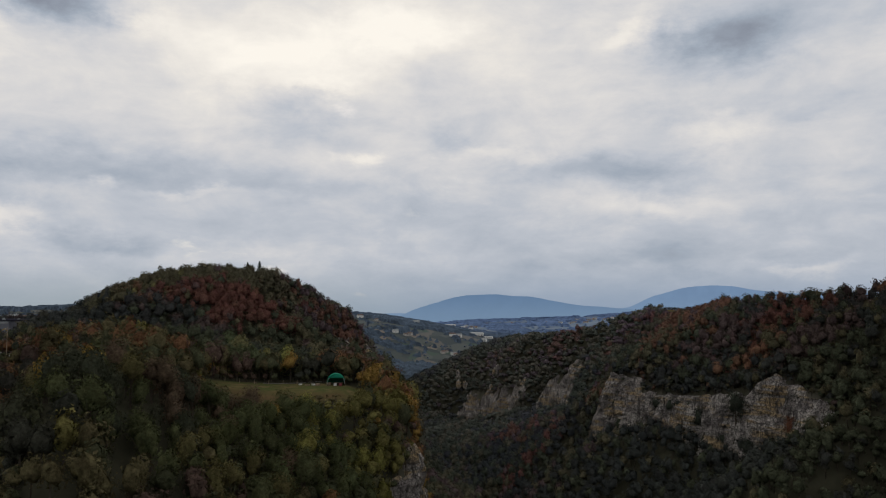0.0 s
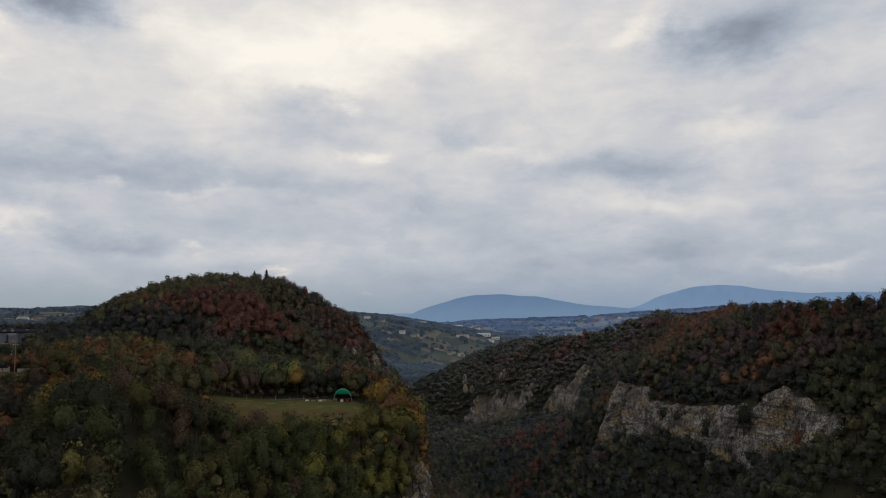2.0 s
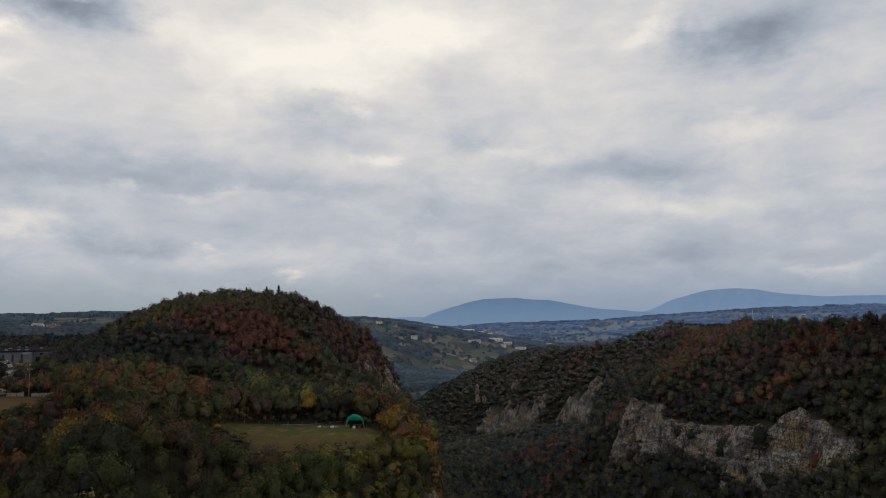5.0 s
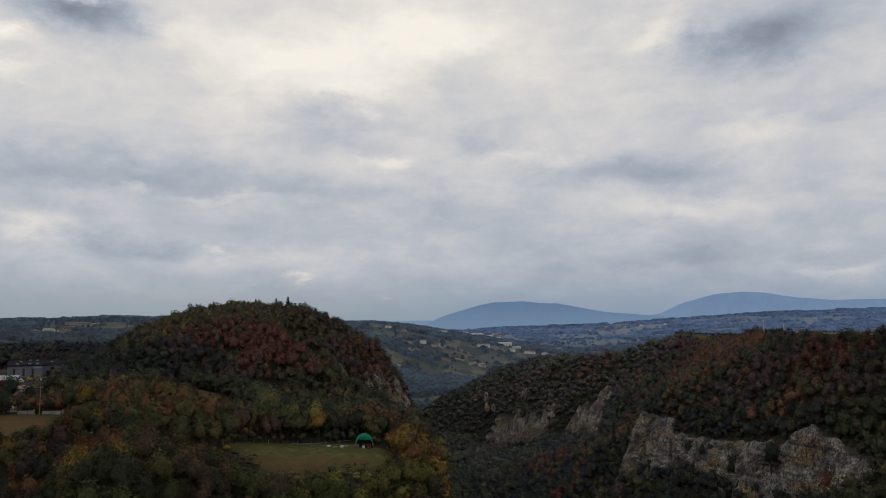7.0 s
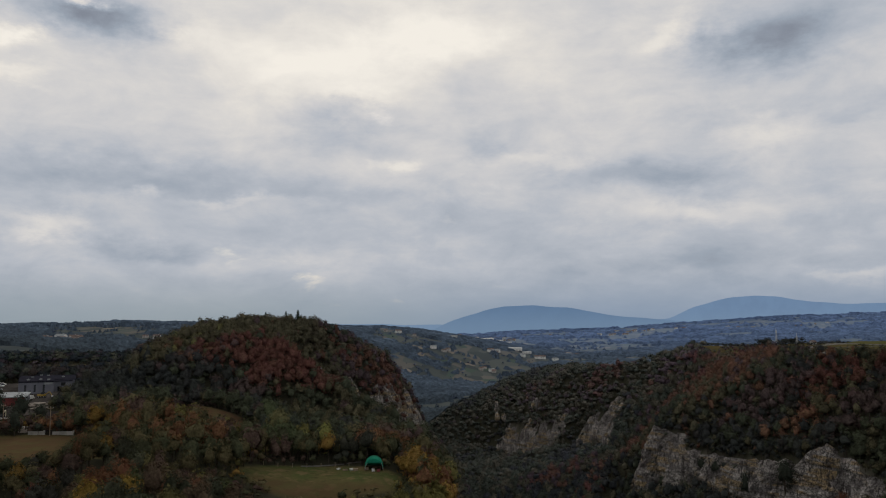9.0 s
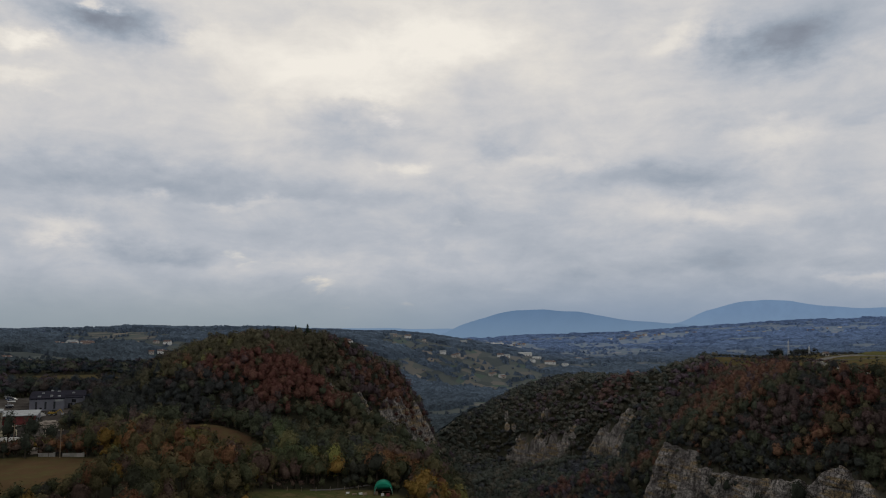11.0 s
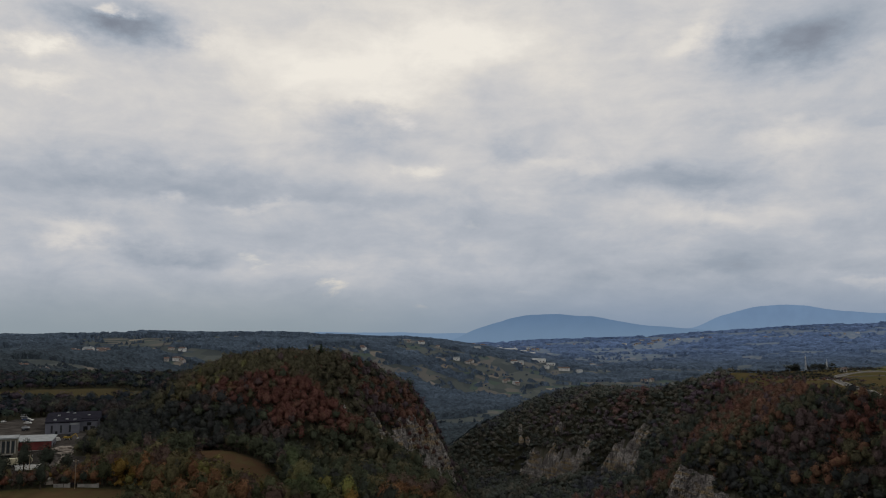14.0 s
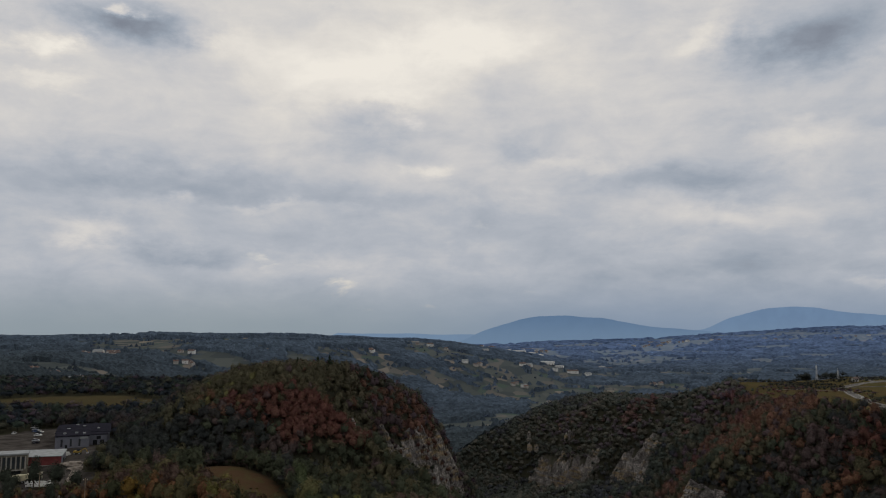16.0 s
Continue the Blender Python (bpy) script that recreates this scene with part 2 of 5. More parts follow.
def limestone_material():
    mat, k = material("limestone")
    pos = place(k)
    tall = k.add("ShaderNodeVectorMath", {0: pos, 1: (1.0, 1.0, 0.22)}, operation="MULTIPLY").outputs[0]
    chip = k.add("ShaderNodeVectorMath", {0: pos, 1: (1.0, 1.0, 0.4)}, operation="MULTIPLY").outputs[0]
    beds = k.add("ShaderNodeVectorMath", {0: pos, 1: (0.05, 0.05, 1.0)}, operation="MULTIPLY").outputs[0]
    a, b, c = k.noise(pos, 0.10, 6.0, 0.6), k.noise(tall, 0.8, 7.0, 0.7), k.noise(beds, 0.5, 4.0, 0.6)
    d, e = k.noise(chip, 1.1, 6.0, 0.7), k.noise(tall, 0.33, 5.0, 0.6)
    col = k.mix(k.span(a, 0.38, 0.62), (0.24, 0.218, 0.21), (0.56, 0.52, 0.48))
    stain = k.m("MULTIPLY", k.span(c, 0.46, 0.56), k.span(k.noise(pos, 0.06, 4.0), 0.44, 0.54))
    col = k.mix(k.m("MULTIPLY", stain, 0.8), col, (0.46, 0.33, 0.16))
    col = k.mix(k.m("MULTIPLY", k.span(k.noise(beds, 1.1, 4.0, 0.6), 0.58, 0.66), 0.7), col, (0.06, 0.055, 0.05))
    col = k.mix(k.m("MULTIPLY", k.span(e, 0.53, 0.64), 0.75), col, (0.085, 0.078, 0.078))
    col = k.mix(k.m("MULTIPLY", k.span(b, 0.53, 0.62), 0.8), col, (0.045, 0.042, 0.042))
    col = k.mix(k.m("MULTIPLY", k.span(d, 0.52, 0.66), 0.8), col, (0.036, 0.034, 0.030))
    joint = k.add("ShaderNodeVectorMath", {0: pos, 1: (1.0, 1.0, 1.7)}, operation="MULTIPLY").outputs[0]
    joint = k.add("ShaderNodeVectorMath", {0: joint, 1: k.add("ShaderNodeVectorMath", {0: k.noise(pos, 0.5, 3.0), "Scale": 2.0}, operation="SCALE").outputs[0]}, operation="ADD").outputs[0]
    gap = k.add("ShaderNodeTexVoronoi", {"Vector": joint, "Scale": 0.42}, feature="DISTANCE_TO_EDGE").outputs["Distance"]
    col = k.mix(k.span(gap, 0.0, 0.11, 0.8, 0.0), col, (0.040, 0.037, 0.034))
    height = k.m("ADD", k.m("MULTIPLY", b, 2.0), k.m("ADD", k.m("MULTIPLY", c, 0.5), k.m("MULTIPLY", d, 0.8)))
    finish(k, col, 0.92, height, 1.0, 1.8, 0.0, 0.1)
    return mat


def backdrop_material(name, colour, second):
    """Far ranges as a plain glowing colour, with the blue veil of air painted in."""
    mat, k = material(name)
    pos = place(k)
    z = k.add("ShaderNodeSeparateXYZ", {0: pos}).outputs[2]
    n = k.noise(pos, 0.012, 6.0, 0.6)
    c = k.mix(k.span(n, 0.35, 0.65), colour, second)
    # paler towards the foot: thicker haze painted into the glow
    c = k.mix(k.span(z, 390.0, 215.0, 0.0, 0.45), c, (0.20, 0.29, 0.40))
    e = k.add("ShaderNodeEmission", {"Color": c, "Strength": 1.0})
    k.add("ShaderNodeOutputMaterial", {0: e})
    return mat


M_LEAF = foliage_material("leaves", True)
M_WOOD = foliage_material("woodland_leaves", False)
M_BARK = simple("bark", (0.055, 0.045, 0.035), 0.9)
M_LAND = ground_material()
M_ROCK = limestone_material()
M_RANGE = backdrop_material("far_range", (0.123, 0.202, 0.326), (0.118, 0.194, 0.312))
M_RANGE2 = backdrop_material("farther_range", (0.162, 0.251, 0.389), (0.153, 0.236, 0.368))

# ---- the lie of the land ----
def sstep(a, b, v):
    t = np.clip((v - a) / (b - a), 0, 1)
    return t * t * (3 - 2 * t)


# the lines that shape the gorge, along y: (y), (x), (z)
BED = ((-400, 150, 235, 250, 300, 385, 490, 515, 560, 640, 700, 765, 790, 815, 845, 895, 935, 1020),
       (40, 50, 52, 52, 53, 55, 35, 31, 25, 10, -10, -28, -34, -40, -50, -65, -80, -140),
       (60, 64, 66, 66, 67, 70, 70, 70, 71, 72, 74, 75, 75, 74, 74, 73, 72, 66))  # the bed of the gorge
LEFT_FOOT = ((-400, 150, 235, 250, 300, 385, 490, 515, 560, 640, 700, 765, 790, 815, 845, 895, 935, 1020),
             (-80, -8, -1, -4, -3, -8, -85, -79, -66, -38, -20, -60, -66, -70, -80, -95, -110, -170),
             (90, 108, 106, 105, 105, 105, 135, 131, 126, 115, 104, 100, 100, 100, 100, 98, 98, 95))  # foot of the left-hand wall
LEFT_BROW = ((-400, 150, 235, 250, 300, 385, 490, 515, 560, 640, 700, 765, 790, 815, 845, 895, 935, 1020),
             (-130, -38, -20, -12, -11, -16, -100, -94, -82, -56, -62, -85, -90, -95, -105, -125, -140, -200),
             (135, 150, 151, 155, 158, 160, 190, 188, 184, 168, 150, 128, 128, 128, 128, 130, 132, 130))  # its brow
LEFT_RIM = ((-400, 150, 235, 250, 300, 385, 490, 515, 560, 640, 700, 765, 790, 815, 845, 895, 935, 1020),
            (-190, -64, -38, -23, -20, -30, -114, -107, -99, -76, -90, -110, -115, -120, -130, -150, -170, -240),
            (160, 169, 167, 167, 171, 174, 204, 206, 207, 203, 166, 145, 145, 145, 145, 150, 155, 160))  # the rim above it
RIGHT_FOOT = ((-400, 150, 235, 250, 300, 385, 490, 515, 560, 640, 700, 765, 790, 815, 845, 895, 935, 1020),
              (150, 170, 180, 182, 178, 157, 113, 99, 90, 112, 116, 119, 116, 76, 64, 34, 2, -80),
              (120, 125, 132, 133, 136, 138, 127, 124, 114, 114, 116, 114, 112, 108, 88, 82, 90, 90))  # foot of the right-hand wall
RIGHT_BROW = ((-400, 150, 235, 250, 300, 385, 490, 515, 560, 640, 700, 765, 790, 815, 845, 895, 935, 1020),
              (165, 186, 196, 197, 190, 166, 124, 110, 114, 140, 142, 131, 129, 99, 75, 47, 26, -38),
              (165, 170, 172, 172, 172, 172, 162, 160, 146, 146, 150, 147, 147, 138, 127, 119, 124, 124))  # its brow
RIGHT_RIM = ((-400, 150, 235, 250, 300, 385, 490, 515, 560, 640, 700, 765, 790, 815, 845, 895, 935, 1020),
             (230, 235, 238, 238, 228, 206, 178, 172, 168, 192, 196, 178, 172, 152, 134, 98, 74, 40),
             (197, 197, 197, 197, 197, 197, 197, 197, 197, 198, 201, 200, 198, 190, 184, 179, 163, 165))  # the rim above it


# the long cliff on the right: y and the height of its top, y and the height of its foot
CLIFF_TOP = ((318, 345, 355, 363, 370, 380, 388, 396, 402, 426, 434, 444, 475, 488, 491, 506, 533, 548, 562),
             (165, 163, 164, 166, 169, 171, 173, 171, 163, 161, 159, 159, 157, 157, 164, 166, 164, 158, 150))
CLIFF_FOOT = ((318, 335, 360, 371, 378, 389, 402, 427, 434, 466, 491, 502, 513, 537, 562),
              (152, 152, 148, 140, 136, 133, 132, 134, 139, 136, 132, 127, 120, 118, 132))


def section(y):
    """The gorge's section at each y, the long cliff's brow and foot set to fit the camera's view."""
    s = [y] + [np.interp(y, line[0], line[i]) for line in (BED, LEFT_FOOT, LEFT_BROW, LEFT_RIM, RIGHT_FOOT, RIGHT_BROW, RIGHT_RIM) for i in (1, 2)]
    w = np.clip(np.minimum((y - 312) / 10, (572 - y) / 12), 0, 1)
    foot = s[10] + (np.interp(y, *CLIFF_FOOT) - s[10]) * w
    top = s[12] + (np.interp(y, *CLIFF_TOP) - s[12]) * w
    share = 1 + (np.clip((top - s[10]) / (s[12] - s[10]), 0.2, 1.2) - 1) * w
    s[11] = s[9] + (s[11] - s[9]) * share
    s[10], s[12] = foot, top
    return s


def fbm(x, y, step, octaves=4, seed=0.0):
    """Smooth value noise over the plan, for whole arrays."""
    out, amp, total = np.zeros_like(x, dtype=float), 1.0, 0.0
    for o in range(octaves):
        u, v = x / step + 17.3 * o + seed, y / step + 9.1 * o - seed
        iu, iv = np.floor(u), np.floor(v)
        fu, fv = u - iu, v - iv
        fu, fv = fu * fu * (3 - 2 * fu), fv * fv * (3 - 2 * fv)

        def h(a, b):
            s = np.sin(a * 127.1 + b * 311.7 + o * 74.7) * 43758.5453
            return s - np.floor(s)

        n = h(iu, iv) * (1 - fu) * (1 - fv) + h(iu + 1, iv) * fu * (1 - fv) + h(iu, iv + 1) * (1 - fu) * fv + h(iu + 1, iv + 1) * fu * fv
        out, total = out + amp * (n - 0.5), total + amp
        amp, step = amp * 0.5, step * 0.5
    return out / total


def hill(x, y):
    rx = np.where(x < -150, 100.0, 150.0)
    ry = np.where(y < 545, 134.0, 170.0)
    r2 = ((x + 150) / rx) ** 2 + ((y - 545) / ry) ** 2
    return (42 + 4.5 * np.exp(-(((x + 105) / 38) ** 2))) * np.clip(1 - r2, 0, 1) ** 0.8 - 5 * np.exp(-(((x + 208) / 22) ** 2)) * (r2 < 1)


def far_land(x, y):
    """A ridge that falls from the left into the valley, and a plain that climbs to the mountains."""
    valley = 62 + 40 * sstep(2300, 1300, y) * sstep(-100, 500, x) + 152 * np.clip((y - 1200) / 3600, 0, 1.2) ** 1.5
    left = 186 + 57 * sstep(900, 2800, y) * (0.66 + 0.34 * sstep(-150, -1100, x)) - 40 * sstep(3000, 4500, y)
    edge = -330 + 770 * sstep(1250, 3000, y)
    w = sstep(0, 1, (edge - x) / 820)
    right = 92 * sstep(300, 2500, x) * sstep(2500, 4800, y)
    z = valley * (1 - w) + left * w + right
    rough = sstep(1000, 2000, y) * (0.55 + 0.45 * sstep(4000, 3000, y))
    return z + (40 * fbm(x, y, 900.0, 4, 3.0) + 26 * np.abs(fbm(x, y, 420.0, 3, 23.0)) * sstep(3600, 2600, y)) * rough


# open fields and hamlets among the far woods: x, y, half widths
OPEN = ((-1100, 2290, 120, 200), (-755, 1905, 115, 75), (-735, 2690, 85, 70), (-980, 1800, 80, 45), (-930, 1560, 110, 50), (-760, 1790, 50, 30), (-865, 2810, 40, 30),
        (-140, 2480, 60, 50), (0, 2360, 90, 45), (-150, 2170, 60, 50), (60, 2650, 70, 40), (200, 2690, 70, 50), (-430, 2350, 70, 60), (-300, 2650, 80, 60))


def far_wood(x, y):
    """Above zero where the far land is wooded: masses of wood, and hedges between the fields."""
    n = 0.055 + fbm(x, y, 150.0, 4, 6.0) + 0.34 * sstep(1850, 1400, y) + 0.13 * sstep(-100, -700, x) * sstep(3000, 4300, y) + 0.10 * sstep(-0.1, -0.3, (x - 200) / 1500) * sstep(2600, 3400, y)
    n = n + 0.10 * sstep(150, 700, x) * sstep(3900, 3000, y)
    n = n - 0.09 * sstep(-900, -500, x) * sstep(400, 100, x) * sstep(1400, 1800, y) * sstep(3200, 2600, y) - 0.08 * sstep(2900, 3300, y) * sstep(1500, 700, x)
    for cx, cy, rx, ry in OPEN:
        n = n - 0.4 * sstep(-0.05, 0.15, inside(x, y, cx, cy, rx, ry) + 0.5 * fbm(x, y, 70.0, 2, cx))
    hedge = 0.018 - np.abs(fbm(x, y, 95.0, 2, 16.0))
    return np.maximum(n, hedge * 4)


def height(x, y):
    x, y = np.asarray(x, float), np.asarray(y, float)
    s = section(y)
    bx, bz, lf, lfz, lb, lbz, lr, lrz, rf, rfz, rb, rbz, rr, rrz = s[1:]

    def leg(a, az, b, bz_):
        t = np.clip((x - a) / np.where(np.abs(b - a) < 1e-6, 1e-6, b - a), 0, 1)
        return az + (bz_ - az) * t

    west = sstep(2, -20, x + 0.5 * y)
    left_flat = 176 + 11 * sstep(-60, -170, x) - 30 * (1 - west) * sstep(165, 90, y) - west * (12 * sstep(266, 225, y) + 26 * sstep(230, 110, y))
    left_flat = left_flat + 8 * sstep(340, 430, y) * sstep(-165, -205, x) + 7 * np.exp(-(((x + 82) / 16) ** 2 + ((y - 185) / 40) ** 2)) + 5 * np.exp(-(((x + 108) / 18) ** 2 + ((y - 288) / 34) ** 2))
    left_flat = left_flat + 6 * np.exp(-(((x + 127) / 15) ** 2 + ((y - 304) / 20) ** 2)) + 6 * np.exp(-(((x + 122) / 16) ** 2 + ((y - 240) / 20) ** 2))
    left_flat = left_flat + 7 * np.exp(-(((x + 138) / 36) ** 2 + ((y - 384) / 28) ** 2))
    left_flat = left_flat - 13 * np.exp(-(((x + 52) / 24) ** 2 + ((y - 245) / 26) ** 2)) + hill(x, y)
    left = np.where(x > lf, leg(bx, bz, lf, lfz), np.where(x > lb, leg(lf, lfz, lb, lbz), np.where(x > lr, leg(lb, lbz, lr, lrz), lrz + (left_flat - lrz) * sstep(0, 20, lr - x))))
    right_flat = 211 + 2 * sstep(260, 420, x) + 4 * fbm(x, y, 120.0, 3, 1.0) - 34 * sstep(0, 60, (y - 768) - 0.6 * (x - 182))
    drop = sstep(985, 1380, y)
    right = np.where(x < rf, leg(bx, bz, rf, rfz), np.where(x < rb, leg(rf, rfz, rb, rbz), np.where(x < rr, leg(rb, rbz, rr, rrz), rrz + (right_flat - rrz) * sstep(0, 48, x - rr))))
    z = np.where(x < bx, left, right)
    z = z + 4 * fbm(x, y, 40.0, 3, 5.0) * (sstep(0, 25, lr - x) + sstep(0, 25, x - rr)) * sstep(60, 90, np.abs(x + 60) + np.abs(y - 300) * 0.6)
    return z * (1 - drop) + far_land(x, y) * drop


FACES = (("right", 346, 536), ("right", 758, 806), ("right", 826, 922), ("left", 240, 282), ("left", 478, 652))


def face_top(side, y):
    """How far up its leg a face is bare (1: to the brow)."""
    if side == "left":
        return 0.98 + 0.5 * fbm(y, y * 0, 26.0, 3, 6.0)
    return 1.0 + 0.10 * fbm(y, y * 0, 9.0, 3, 9.0)


def on_face(x, y):
    """Whether a place lies on one of the bare rock faces."""
    s = section(y)
    hit = np.zeros(np.shape(x), bool)
    for side, y0, y1 in FACES:
        a, b = (s[5] - 1.0, s[3] + 1.5) if side == "left" else (s[9] - 1.5, s[11] + 1.0)
        i = 3 if side == "left" else 9
        w = (x - s[i]) / (s[i + 2] - s[i])
        hit |= (x > a) & (x < b) & (y > y0 + 4) & (y < y1 - 4) & (w < face_top(side, y))
    return hit


def slope(x, y, d=2.0):
    return np.hypot(height(x + d, y) - height(x - d, y), height(x, y + d) - height(x, y - d)) / (2 * d)


def inside(x, y, cx, cy, rx, ry, turn=0.0):
    """How far inside an ellipse on the plan (0 at its edge, 1 in the middle)."""
    c, s = math.cos(radians(turn)), math.sin(radians(turn))
    u, v = (x - cx) * c + (y - cy) * s, -(x - cx) * s + (y - cy) * c
    return 1 - np.hypot(u / rx, v / ry)


def meadow(x, y):
    a = inside(x, y, -58, 291, 30, 22, 8)
    b = inside(x, y, -170, 284, 42, 38, 10)
    return np.maximum(a, b)


def brown_field(x, y):
    return inside(x, y, -122, 361, 50, 17, -48)


def yard(x, y):
    return np.maximum(inside(x, y, -268, 432, 40, 84, 28), inside(x, y, -226, 352, 36, 30, 10))


def plateau_grass(x, y):
    rim = np.interp(y, RIGHT_RIM[0], RIGHT_RIM[1])
    brow = np.minimum((x - rim - 40 - 18 * fbm(x, y, 40.0, 2, 4.0)) / 60, np.minimum((y - 425) / 80, (800 + 0.5 * (x - 180) - y) / 80))
    return np.maximum(np.clip(brow, -1, 1), inside(x, y, 385, 690, 185, 195, 0))


def back_field(x, y):
    return inside(x, y, -400, 690, 105, 74, -35)


def apron(x, y):
    """The low scrub in front of the meadow."""
    return inside(x, y, -60, 262, 36, 19, 4)


def link(name, verts, faces, mat, parent=None, smooth=True):
    """A mesh object from arrays of vertices (with or without their normals) and quads."""
    verts, faces = np.asarray(verts, np.float32), np.asarray(faces, np.int32)
    verts, normals, spray = verts[:, :3], verts[:, 3:6], verts[:, 6:]
    me = bpy.data.meshes.new(name)
    n, sides = len(faces), faces.shape[1]
    me.vertices.add(len(verts))
    me.vertices.foreach_set("co", np.ascontiguousarray(verts).ravel())
    me.loops.add(n * sides)
    me.loops.foreach_set("vertex_index", faces.ravel())
    me.polygons.add(n)
    me.polygons.foreach_set("loop_start", np.arange(0, n * sides, sides, dtype=np.int32))
    me.polygons.foreach_set("use_smooth", np.full(n, smooth))
    me.update(calc_edges=True)
    if normals.size:
        me.attributes.new("custom_normal", "FLOAT_VECTOR", "POINT").data.foreach_set("vector", np.ascontiguousarray(normals).ravel())
    if spray.size:
        me.attributes.new("spray", "FLOAT", "POINT").data.foreach_set("value", np.ascontiguousarray(spray).ravel())
    me.materials.append(mat)
    ob = new(name, me)
    ob.parent = parent
    return ob


def grid_faces(nu, nv):
    i = np.arange(nu * nv).reshape(nv, nu)
    return np.stack([i[:-1, :-1], i[:-1, 1:], i[1:, 1:], i[1:, :-1]], -1).reshape(-1, 4)


def make_ground():
    def axis(lo, a, b, hi, step, grow):
        mid = list(np.arange(a, b + 0.1, step))
        out, s = [b], step
        while out[-1] < hi:
            s *= grow
            out.append(out[-1] + s)
        back, s = [a], step
        while back[-1] > lo:
            s *= grow
            back.append(back[-1] - s)
        return np.array(back[:0:-1] + mid + out[1:])

    xs, ys = axis(-4200, -330, 400, 4200, 4.5, 1.045), axis(-700, 120, 1020, 5100, 4.5, 1.016)
    X, Y = np.meshgrid(xs, ys)
    x, y = X.ravel(), Y.ravel()
    z = height(x, y)
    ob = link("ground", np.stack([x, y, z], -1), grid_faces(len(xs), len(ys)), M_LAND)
    me = ob.data
    g = np.maximum.reduce([sstep(-0.03, 0.03, meadow(x, y)), sstep(0.0, 0.03, plateau_grass(x, y)), 0.35 * sstep(0, 0.04, back_field(x, y))])
    soil = np.maximum.reduce([0.35 * sstep(0, 0.04, back_field(x, y)), 0.75 * sstep(290, 279, y + 3 * fbm(x, y, 9.0, 2, 1.0)) * sstep(0, 0.05, inside(x, y, -58, 291, 30, 22, 8)), 0.55 * sstep(0, 0.03, plateau_grass(x, y)) * sstep(420, 300, x), sstep(-0.03, 0.03, brown_field(x, y)), 0.85 * sstep(0.0, 0.08, inside(x, y, -170, 284, 42, 38, 10))])
    rock = np.where(on_face(x, y), 0.2, 0.0)
    col = np.stack([g, rock, soil, np.ones_like(g)], -1).astype(np.float32)
    me.attributes.new("cover", "FLOAT_COLOR", "POINT").data.foreach_set("color", col.ravel())
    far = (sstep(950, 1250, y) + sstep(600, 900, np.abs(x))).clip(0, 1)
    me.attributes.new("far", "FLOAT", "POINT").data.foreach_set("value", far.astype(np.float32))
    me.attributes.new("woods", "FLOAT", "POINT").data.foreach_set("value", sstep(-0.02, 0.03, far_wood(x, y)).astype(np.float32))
    return tagged(ob, "wooded limestone plateau cut by a deep gorge, farmland beyond", "ground", kind="structure")


make_ground()


def wave(u, v, su, sv, seed):
    return fbm(u / su, v / sv, 1.0, 4, seed)


def dice(a, b):
    """A number from 0 to 1 for each pair of whole numbers."""
    v = np.sin(a * 127.1 + b * 311.7 + 5.3) * 43758.5453
    return v - np.floor(v)


